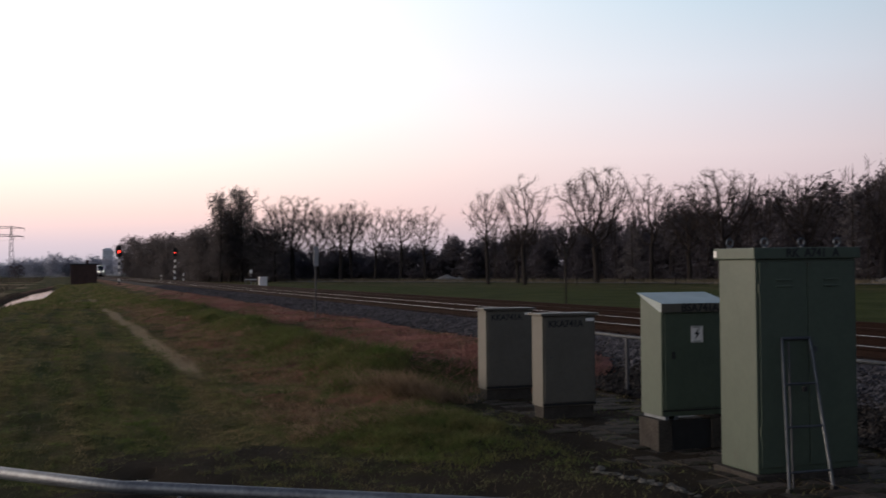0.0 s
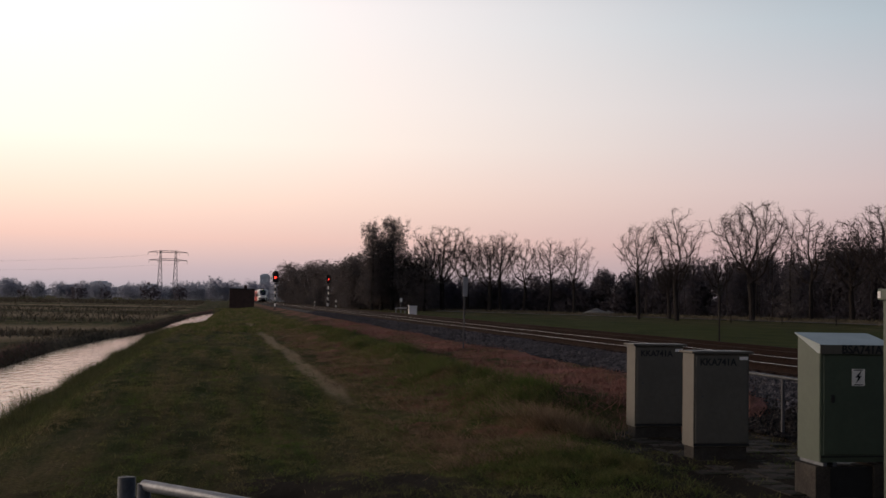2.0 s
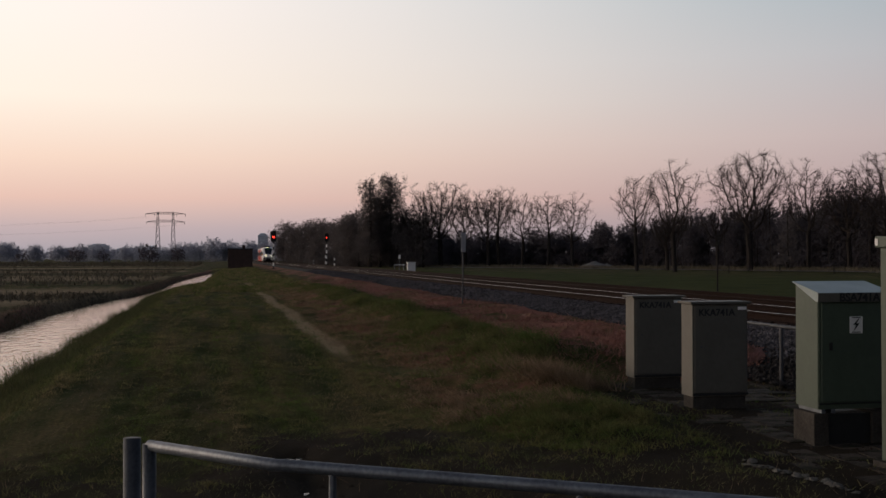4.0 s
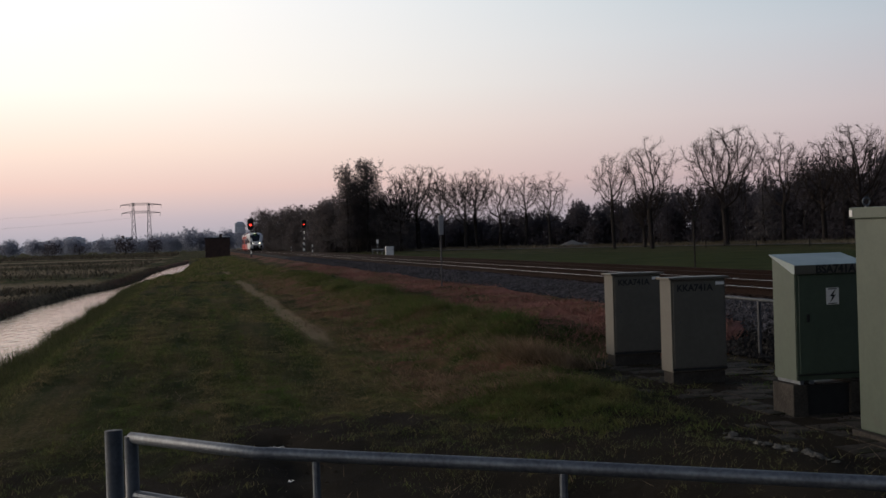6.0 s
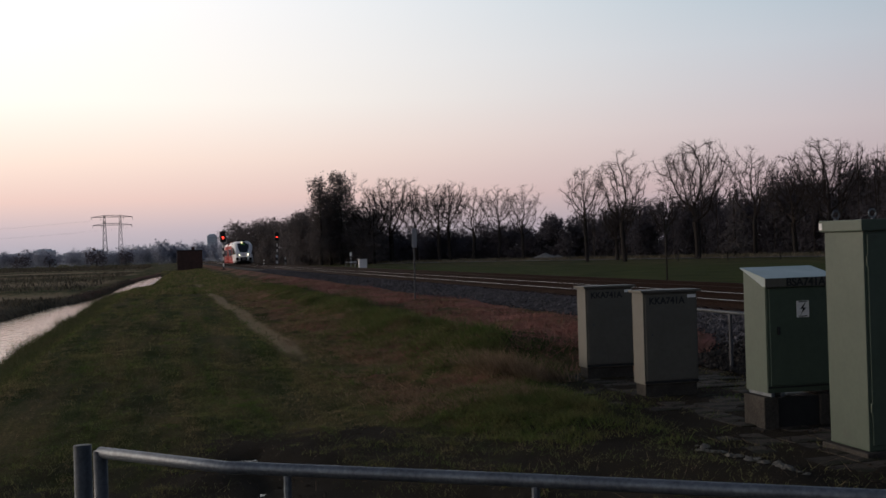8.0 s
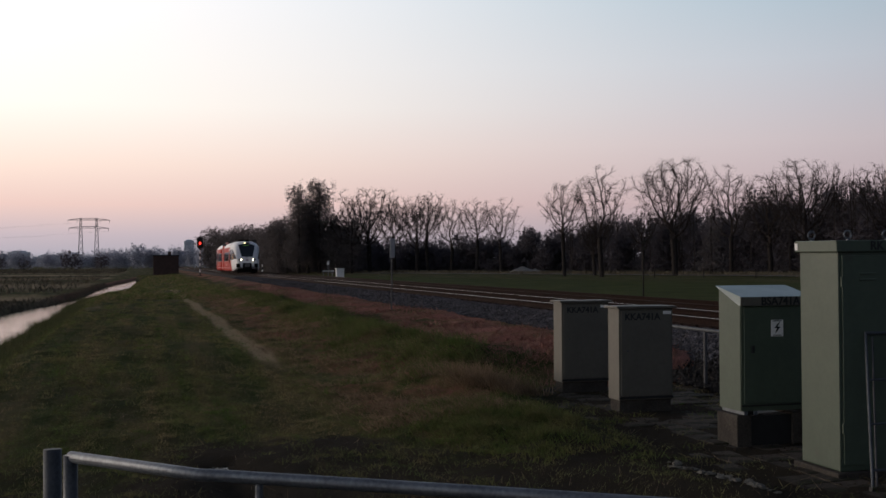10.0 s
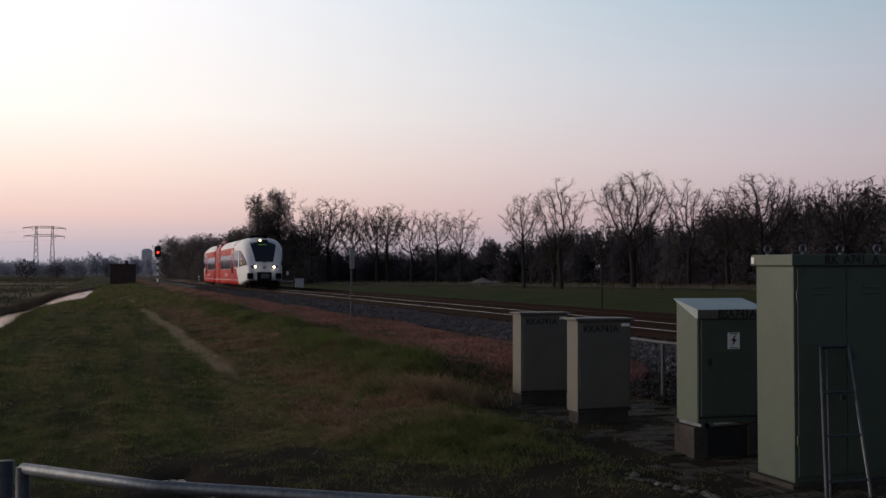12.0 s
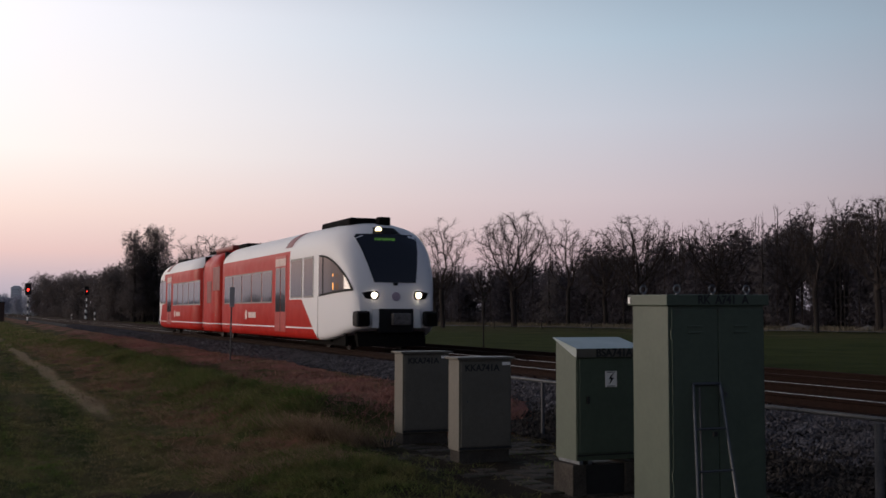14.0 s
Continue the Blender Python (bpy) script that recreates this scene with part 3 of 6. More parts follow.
def stones(rng, n, x0, x1, y0, y1, size, power, mat, name, label):
    """Loose broken stones: squashed, tilted pyramids half sunk in the bed."""
    x = rng.uniform(x0, x1, n)
    y = y0 + (y1 - y0) * rng.random(n) ** power
    s = size * rng.uniform(0.55, 1.35, n)
    z = ballast_z(x) + s * rng.uniform(-0.3, 0.55, n)
    base = np.array([(1, 0, -0.5), (0, 1, -0.5), (-1, 0, -0.5), (0, -1, -0.5), (0, 0, 0.7)])
    V = base[None] * rng.uniform(0.6, 1.3, (n, 5, 3))
    a, b = rng.uniform(0, 6.28, n), rng.uniform(-0.9, 0.9, n)
    ca, sa, cb, sb = np.cos(a)[:, None], np.sin(a)[:, None], np.cos(b)[:, None], np.sin(b)[:, None]
    vx, vy, vz = V[..., 0], V[..., 1], V[..., 2]
    vx, vz = vx * cb - vz * sb, vx * sb + vz * cb
    vx, vy = vx * ca - vy * sa, vx * sa + vy * ca
    V = np.stack([vx, vy, vz], -1) * s[:, None, None] + np.stack([x, y, z], -1)[:, None]
    T = np.array([(0, 1, 4), (1, 2, 4), (2, 3, 4), (3, 0, 4)])
    F = (T[None] + 5 * np.arange(n)[:, None, None]).reshape(-1, 3)
    return tagged(new(name, fast_mesh(name, V.reshape(-1, 3), F, mat)), label, "ballast", kind="stuff")


def build_ballast():
    rng = np.random.default_rng(5)
    for name, cols, mat, label in (("ballast_bed", [7.1, 7.6, 8.9, 9.55], M["ballast_shaded"], "bed of grey crushed stone under the track"),
                                   ("rusty_ballast_bed", [9.55, 10.55, 11.9, 12.5, 13.0, 14.0, 15.9, 16.9, 17.7], M["ballast_rusty"], "rust-stained crushed stone under the tracks")):
        ys = np.concatenate([np.arange(-60, 60, 1.0), np.arange(60, 901, 8.0)])
        V = [(x, y, float(ballast_z(x)) - 0.04 + 0.015 * math.sin(y * 2.1 + x * 3)) for y in ys for x in cols]
        k = len(cols)
        F = [(j * k + i, j * k + i + 1, (j + 1) * k + i + 1, (j + 1) * k + i) for j in range(len(ys) - 1) for i in range(k - 1)]
        tagged(new(name, mesh_from(name, V, F, mat)), label, "ballast", kind="structure")
    stones(rng, 20000, 7.0, 8.15, 6.0, 36, 0.030, 1.5, M["ballast_shaded"], "dirty_ballast_stones", "earth-stained stones, coloured darker for shade, on the foot of the track shoulder")
    stones(rng, 34000, 7.85, 9.7, 6.0, 36, 0.029, 1.4, M["ballast"], "ballast_stones", "loose grey crushed stones on the track shoulder")
    stones(rng, 6000, 9.9, 12.6, 8.0, 34, 0.042, 1.3, M["ballast_rusty"], "rusty_ballast_stones", "loose rust-stained stones between the rails")
    stones(rng, 12000, 7.3, 9.7, 34, 110, 0.055, 1.5, M["ballast"], "ballast_stones", "loose grey crushed stones on the track shoulder")
    stones(rng, 6000, 12.6, 17.2, 12, 50, 0.045, 1.3, M["ballast_rusty"], "rusty_ballast_stones", "loose rust-stained stones on the second track")


build_ballast()


# ------------------------------------------------------------------ cabinets
def build_small_cabinet(x, y, label, text):
    """Front-left foot at x, y; the front faces the camera's side."""
    w, d, h, b = 0.665, 0.30, 1.205, 0.16
    t = thing("relay_cabinet", Matrix.Translation((x, y, 0)), label, "cabinet", "small trackside cabinets")
    part("plinth", boxed((0.015, 0.02, -0.12), (w - 0.015, d - 0.02, b - 0.02), 0.012), M["concrete"], t, "low concrete plinth")
    part("body", boxed((0, 0, b - 0.02), (w, d, h - 0.03), 0.008), M["cabinet_pale"], t)
    door = part("door", boxed((0.025, -0.014, b + 0.03), (w - 0.025, -0.001, h - 0.06), 0.004), M["cabinet_pale"], t)
    part("lid", boxed((-0.035, -0.04, h - 0.028), (w + 0.035, d + 0.03, h), 0.006), M["cabinet_pale"], t)
    part("base_strip", boxed((0.0, -0.012, b - 0.005), (w, -0.001, b + 0.02), 0.003), M["black"], t)
    part("name_tag", boxed((w - 0.125, -0.022, h - 0.095), (w - 0.025, -0.015, h - 0.060)), M["white"], door, "small white tag")
    part("lock", tube([(0.10, -0.022, 0.70), (0.10, -0.014, 0.70)], 0.012, 10), M["dark_steel"], door)
    for zz in (0.30, 0.95):
        part("hinge", boxed((w - 0.030, -0.022, zz), (w - 0.018, -0.012, zz + 0.07), 0.003), M["cabinet_pale"], door)
    text_mesh(text, 0.105, M["black"], pose(w * 0.43, -0.0155, h - 0.125, 90, 0, 0), door)
    return t


build_small_cabinet(5.215, 13.5, "olive grey sheet-metal relay cabinet on a concrete plinth", "KKA741A")
build_small_cabinet(5.145, 11.54, "olive grey relay cabinet with a white tag beside its twin", "KKA741A")


def build_slant_cabinet():
    x, y = 5.268, 9.10
    w, d, b = 0.71, 0.40, 0.325
    t = thing("sloped_cabinet", pose(x, y, 0), "green trackside cabinet with sloping roof on a concrete plinth", "cabinet")
    bm = boxed((-0.03, 0.02, -0.12), (0.12, d - 0.01, b - 0.035), 0.01)
    part("plinth", bm, M["concrete"], t, "grey concrete foot")
    part("plinth", boxed((w - 0.16, 0.02, -0.12), (w - 0.02, d - 0.02, b - 0.035), 0.01), M["concrete"], t, "grey concrete foot")
    # black block put in for the shade on the plinth's front
    part("plinth_panel", boxed((0.12, 0.05, -0.12), (w - 0.16, d - 0.05, b - 0.05)), M["black"], t, "black fill for the shaded front between the feet")
    for px in (0.05, 0.15):
        part("bracket", boxed((px - 0.02, 0.0, b - 0.036), (px + 0.02, d, b), 0.004), M["galvanised"], t)
    zf, zb = 1.375, 1.465
    V = [(0, 0, b), (w, 0, b), (w, d, b), (0, d, b), (0, 0, zf), (w, 0, zf), (w, d, zb), (0, d, zb)]
    F = [(3, 2, 1, 0), (0, 1, 5, 4), (1, 2, 6, 5), (2, 3, 7, 6), (3, 0, 4, 7), (4, 5, 6, 7)]
    bm = bmesh.new(); bm.from_mesh(mesh_from("body", V, F, M["cabinet"]))
    bmesh.ops.bevel(bm, geom=bm.edges[:], offset=0.008, segments=2, affect="EDGES")
    part("body", bm, M["cabinet"], t)
    V = [(-0.02, -0.035, zf - 0.075), (w + 0.02, -0.035, zf - 0.075), (-0.02, -0.035, zf + 0.005), (w + 0.02, -0.035, zf + 0.005),
         (-0.02, d + 0.02, zb + 0.01), (w + 0.02, d + 0.02, zb + 0.01), (-0.02, 0.0, zf - 0.075), (w + 0.02, 0.0, zf - 0.075), (-0.02, d + 0.02, zb + 0.004), (w + 0.02, d + 0.02, zb + 0.004)]
    F = [(0, 1, 3, 2), (2, 3, 5, 4), (0, 6, 7, 1), (6, 0, 2, 4, 8), (1, 7, 9, 5, 3), (4, 5, 9, 8)]
    bm = bmesh.new(); bm.from_mesh(mesh_from("roof", V, F, M["roof_sheet"]))
    roof = part("roof", bm, M["roof_sheet"], t, "pale sloping sheet roof")
    part("fascia", boxed((-0.02, -0.040, zf - 0.078), (w + 0.02, -0.036, zf + 0.0), 0.001), M["cabinet_pale"], roof)
    door = part("door", boxed((0.03, -0.014, b + 0.07), (w - 0.03, -0.001, zf - 0.09), 0.004), M["cabinet"], t)
    part("lower_edge", boxed((0.0, -0.012, b + 0.045), (w, -0.001, b + 0.058), 0.002), M["black"], t)
    plate = part("warning_plate", boxed((0.305, -0.020, zf - 0.365), (0.43, -0.015, zf - 0.212), 0.006), M["white"], door, "white plate with a black lightning flash")
    bm = bmesh.new()
    zz = [(0.41, -0.15), (0.355, -0.215), (0.385, -0.215), (0.36, -0.28), (0.42, -0.20), (0.39, -0.20), (0.418, -0.15)]
    bm.faces.new([bm.verts.new((a - 0.02, -0.0215, zf + c * 0.9 - 0.095)) for a, c in zz])
    bmesh.ops.solidify(bm, geom=bm.faces[:], thickness=0.001)
    part("flash", bm, M["black"], plate)
    for xx, w_, zz_ in ((0.322, 0.09, zf - 0.226), (0.322, 0.09, zf - 0.358)):
        part("plate_edge", boxed((xx, -0.0215, zz_), (xx + w_, -0.0205, zz_ + 0.008)), M["black"], plate)
    part("handle", boxed((0.10, -0.035, 0.86), (0.125, -0.014, 0.93), 0.004), M["black"], door)
    text_mesh("BSA741A", 0.105, M["black"], pose(w * 0.55, -0.0415, zf - 0.040, 90, 0, 0), roof)


def build_tall_cabinet():
    x, y = 5.245, 7.57
    w, d, b, h = 0.972, 0.52, 0.05, 1.866
    t = thing("tall_cabinet", pose(x, y, 0, 0.4, -0.5, 0), "tall green two-door relay cabinet with lifting eyes", "cabinet")
    part("plinth", boxed((-0.05, -0.05, -0.15), (w + 0.05, d + 0.05, b), 0.012), M["concrete"], t, "low concrete plinth")
    part("body", boxed((0, 0, b), (w, d, h - 0.09), 0.010), M["cabinet"], t)
    roof = part("roof", boxed((-0.03, -0.03, h - 0.092), (w + 0.03, d + 0.03, h), 0.008), M["cabinet"], t, "flat sheet-metal roof with a deep rim")
    part("white_tag", boxed((-0.0345, d - 0.02, h - 0.075), (-0.0305, d + 0.02, h - 0.02)), M["white"], roof)
    for k in range(2):
        x0, x1 = (0.03, w * 0.5 - 0.004) if k == 0 else (w * 0.5 + 0.004, w - 0.03)
        door = part("door", boxed((x0, -0.016, b + 0.05), (x1, -0.001, h - 0.12), 0.005), M["cabinet"], t)
        for j in range(2):
            xm, zz = (x0 + x1) / 2, h - 0.27 - 0.05 * j
            part("vent_slot", boxed((xm - 0.075, -0.026, zz), (xm + 0.075, -0.0165, zz + 0.016), 0.004), M["cabinet"], door)
        if k == 1:
            part("lock", boxed((x0 + 0.05, -0.032, 1.02), (x0 + 0.07, -0.0165, 1.06), 0.004), M["aluminium"], door, "small bright lock")
        else:
            for zz in (0.35, 1.5):
                part("hinge", boxed((x0 - 0.012, -0.02, zz), (x0 + 0.008, -0.004, zz + 0.08), 0.003), M["cabinet"], door)
    for ex, ey in ((0.06, d - 0.08), (0.155, 0.09), (0.51, 0.09), (0.865, 0.09)):
        bm = bmesh.new()
        n, k, R, r = 14, 6, 0.032, 0.008
        ring = [[bm.verts.new((ex + (R + r * math.cos(v * math.tau / k)) * math.cos(u * math.tau / n), ey + r * math.sin(v * math.tau / k),
                              h + 0.045 + (R + r * math.cos(v * math.tau / k)) * math.sin(u * math.tau / n))) for v in range(k)] for u in range(n)]
        for u in range(n):
            for v in range(k):
                bm.faces.new((ring[u][v], ring[(u + 1) % n][v], ring[(u + 1) % n][(v + 1) % k], ring[u][(v + 1) % k]))
        add_tube(bm, [(ex, ey, h - 0.005), (ex, ey, h + 0.016)], 0.014, 8)
        part("lifting_eye", bm, M["galvanised"], t)
    for word, xx in (("RK", 0.335), ("A741", 0.555), ("A", 0.755)):
        text_mesh(word, 0.098, M["black"], pose(xx, -0.0315, h - 0.046, 90, 0, 0), roof)


build_slant_cabinet()
build_tall_cabinet()


def build_ladder():
    t = thing("step_ladder", pose(5.45, 7.09, 0), "narrow aluminium step ladder leaning against the tall cabinet", "ladder")
    top, lean = 1.135, 0.43

    def at(x, z, back=0.0):
        return (x, lean * z / top + back, z)

    def left(z):
        return -0.263 + 0.260 * z / top

    def right(z):
        return 0.139 + 0.122 * z / top

    part("stile", tube([at(left(0), 0.0), at(left(top), top)], 0.0115, 8), M["aluminium"], t)
    part("stile", tube([at(right(0), 0.0), at(right(top), top)], 0.014, 8), M["aluminium"], t)
    for z in (0.14, 0.465, 0.785):
        part("rung", tube([at(left(z), z), at(right(z), z)], 0.010, 8), M["aluminium"], t)
    part("top_bar", tube([at(left(top) - 0.005, top), at(right(top) + 0.005, top)], 0.014, 8), M["aluminium"], t)
    # the folded rear frame
    for x0, x1 in ((-0.14, 0.05), (0.215, 0.275)):
        part("rear_stile", tube([(x0, 0.12, 0.0), (x1, lean - 0.012, top - 0.03)], 0.008, 6), M["dark_steel"], t)
    part("catch", boxed((0.10, lean * 0.70, 0.72), (0.14, lean * 0.70 + 0.02, 0.76), 0.004), M["black"], t)
    for x in (left(0), right(0)):
        part("rubber_foot", boxed((x - 0.02, -0.02, -0.01), (x + 0.02, 0.02, 0.03), 0.004), M["black"], t)


build_ladder()


def build_pipe_fence():
    t = thing("pipe_fence", Matrix.Translation((7.2, 0, 0)), "low galvanised pipe rail on posts beside the ballast", "fence")
    for y in (13.35, 10.0, 7.3, 4.4):
        part("post", tube([(0, y, -0.2), (0, y, 0.78)], 0.024 if y > 8 else 0.04, 10), M["dark_steel"], t)
    part("rail", tube([(0, y, z) for y, z in ((15.6, 0.79), (13.35, 0.79), (10.0, 0.80), (7.3, 0.815), (4.4, 0.82))], 0.022, 10), M["dull_steel"], t)


build_pipe_fence()


def build_gate():
    t = thing("field_gate", Matrix.Translation((0, 0, 0)), "galvanised tubular steel field gate hung on a steel post", "gate")
    g = float(ground_z(-0.32, 3.7))
    part("post", tube([(-0.288, 3.70, g - 0.3), (-0.288, 3.70, 1.118)], 0.028, 18), M["dull_steel"], t, "thick round steel post", smooth=True)
    part("stile", tube([(-0.229, 3.62, 0.45), (-0.229, 3.62, 1.11)], 0.022, 14), M["dull_steel"], t, smooth=True)
    line = [(-0.229, 3.62), (0.145, 3.205), (0.185, 3.185), (0.90, 2.715), (1.53, 2.285), (2.7, 1.49)]
    part("top_pipe", tube([(x, y, 1.105) for x, y in line], 0.018, 16), M["galvanised"], t, smooth=True)
    part("lower_pipe", tube([(x, y, 0.925) for x, y in line], 0.016, 10), M["galvanised"], t)
    for x, y in ((0.302, 3.108), (0.90, 2.715), (1.75, 2.135)):
        part("upright", tube([(x, y, 0.5), (x, y, 1.10)], 0.011, 8), M["galvanised"], t)
    part("bottom_pipe", tube([(x, y, 0.5) for x, y in line], 0.016, 10), M["galvanised"], t)
    for z in (0.62,):
        part("hinge", tube([(-0.288, 3.70, z), (-0.229, 3.62, z)], 0.014, 8), M["galvanised"], t)
    return t


build_gate()


# ------------------------------------------------------------------ vegetation
def grow(rng, height, fork_at, crown_r, marks, stretch, hollow):
    """A bare tree as (nodes, parents, radii): branches that reach for marks scattered through the crown, thickened by what they carry."""
    mid, half = height * (fork_at + 1) / 2, height * (1 - fork_at) / 2
    d = rng.normal(0, 1, (marks, 3))
    d /= np.linalg.norm(d, axis=1)[:, None]
    lump = 1 + 0.16 * np.sin(d[:, 0] * 5 + 1.3 * stretch) * np.sin(d[:, 2] * 4 + height) + 0.10 * np.sin(d[:, 1] * 7 + 2)
    r = rng.random(marks) ** hollow * lump
    P = d * r[:, None] * (crown_r, crown_r, half) + (0, 0, mid)
    P[:, :2] *= np.clip(0.45 + 0.75 * (P[:, 2:] - height * fork_at) / (2 * half) * stretch, 0.4, 1.05)
    P = P[P[:, 2] > height * fork_at * 0.9]
    step_, reach, near = 0.42, 3.6, 0.62
    nodes = [np.array([0.0, 0.0, -0.3])]
    parent = [-1]
    lean = rng.normal(0, 0.05, 2)
    for k in range(int(height * fork_at / step_) + 3):
        q = nodes[-1] + (lean[0] * step_ + rng.normal(0, 0.02), lean[1] * step_ + rng.normal(0, 0.02), step_)
        parent.append(len(nodes) - 1)
        nodes.append(q)
    best = np.full(len(P), 1e9)
    who = np.zeros(len(P), int)
    fresh = range(len(nodes))
    for _ in range(90):
        for i in fresh:
            dd = np.linalg.norm(P - nodes[i], axis=1)
            w = dd < best
            best[w], who[w] = dd[w], i
        live = best > near
        P, best, who = P[live], best[live], who[live]
        pull = best < max(reach, best.min() + 0.1) if len(best) else best < 0
        if not pull.any():
            break
        N = np.array(nodes)
        fresh = []
        for i in np.unique(who[pull]):
            v = P[pull & (who == i)] - N[i]
            v = (v / np.linalg.norm(v, axis=1)[:, None]).sum(0)
            along = N[i] - N[parent[i]] if parent[i] >= 0 else np.array([0, 0, 1.0])
            v = v / (np.linalg.norm(v) + 1e-6) + 0.55 * along / np.linalg.norm(along) + rng.normal(0, 0.22, 3) + (0, 0, 0.10)
            q = N[i] + v / np.linalg.norm(v) * step_
            fresh.append(len(nodes))
            parent.append(int(i))
            nodes.append(q)
    n = len(nodes)
    load = np.zeros(n)
    kids = np.zeros(n, int)
    for i in range(n - 1, 0, -1):
        if kids[i] == 0:
            load[i] = 1.0
        load[parent[i]] += load[i]
        kids[parent[i]] += 1
    return np.array(nodes), np.array(parent), load, kids


def branch_mesh(name, A, B, ra, rb, mat, sides):
    """Tapered prisms from points A to B."""
    d = B - A
    d /= np.linalg.norm(d, axis=1)[:, None] + 1e-9
    u = np.cross(d, np.where(np.abs(d[:, 2:]) > 0.9, (1.0, 0, 0), (0, 0, 1.0)))
    u /= np.linalg.norm(u, axis=1)[:, None] + 1e-9
    w = np.cross(d, u)
    ang = np.arange(sides) * math.tau / sides
    off = u[:, None] * np.cos(ang)[None, :, None] + w[:, None] * np.sin(ang)[None, :, None]
    V = np.concatenate([A[:, None] + off * ra[:, None, None], B[:, None] + off * rb[:, None, None]], 1)
    k = np.arange(sides)
    Q = np.stack([k, (k + 1) % sides, sides + (k + 1) % sides, sides + k], -1)
    F = (Q[None] + 2 * sides * np.arange(len(A))[:, None, None]).reshape(-1, 4)
    return fast_mesh(name, V.reshape(-1, 3), F, mat)


def limb_mesh(name, limbs, mat, sides):
    V, F = [], []
    for level, pts, rad in limbs:
        s = sides if level < 2 else 3
        for i, (p, r) in enumerate(zip(pts, rad)):
            d = (pts[min(i + 1, len(pts) - 1)] - pts[max(i - 1, 0)]).normalized()
            u = d.orthogonal().normalized()
            w = d.cross(u)
            b = len(V)
            for k in range(s):
                V.append(p + (u * math.cos(k * math.tau / s) + w * math.sin(k * math.tau / s)) * r)
            if i:
                for k in range(s):
                    F.append((b - s + k, b - s + (k + 1) % s, b + (k + 1) % s, b + k))
    return mesh_from(name, V, F, mat)


def tree_model(seed, height, fork_at, trunk_r, crown_r, marks, stretch=1.0, hollow=0.45, twigs=3):
    rng = np.random.default_rng(seed)
    N, par, load, kids = grow(rng, height, fork_at, crown_r, marks, stretch, hollow)
    N[:, 2] *= (height - 0.4) / N[:, 2].max()
    rad = np.clip(trunk_r * (load / load.max()) ** 0.56, 0.010, None)
    i = np.arange(1, len(N))
    main = load[i] > 0.80 * load.max()
    A, B = N[par[i]], N[i]
    trunk = branch_mesh("trunk", A[main], B[main] + (B[main] - A[main]) * 0.05, rad[par[i]][main], rad[i][main], M["bark"], 8)
    # twigs on the thin branches
    thin = i[(load[i] < 16)]
    t = np.repeat(thin, twigs)
    d = N[t] - N[par[t]]
    d = d / np.linalg.norm(d, axis=1)[:, None] + rng.normal(0, 0.62, (len(t), 3)) + (0, 0, 0.12)
    d /= np.linalg.norm(d, axis=1)[:, None]
    C = N[t]
    E = C + d * rng.uniform(0.25, 1.05, len(t))[:, None]
    E[:, 2] = np.minimum(E[:, 2], height)
    rest = ~main
    crown = branch_mesh("crown", np.concatenate([A[rest], C]), np.concatenate([B[rest], E]),
                        np.concatenate([np.minimum(rad[par[i]][rest], rad[i][rest] * 1.5), np.full(len(t), 0.0105)]), np.concatenate([rad[i][rest], np.full(len(t), 0.005)]), M["twig"], 3)
    return trunk, crown


def plant_tree(model, x, y, scale, turn, label, wide=1.0):
    t = thing("bare_tree", pose(x, y, float(ground_z(x, y)), 0, 0, turn), label, "tree", "bare trees beyond the meadow")
    t.scale = (scale * wide, scale * wide, scale)
    part("trunk", model[0], None, t)
    part("crown", model[1], None, t, "leafless twiggy crown")


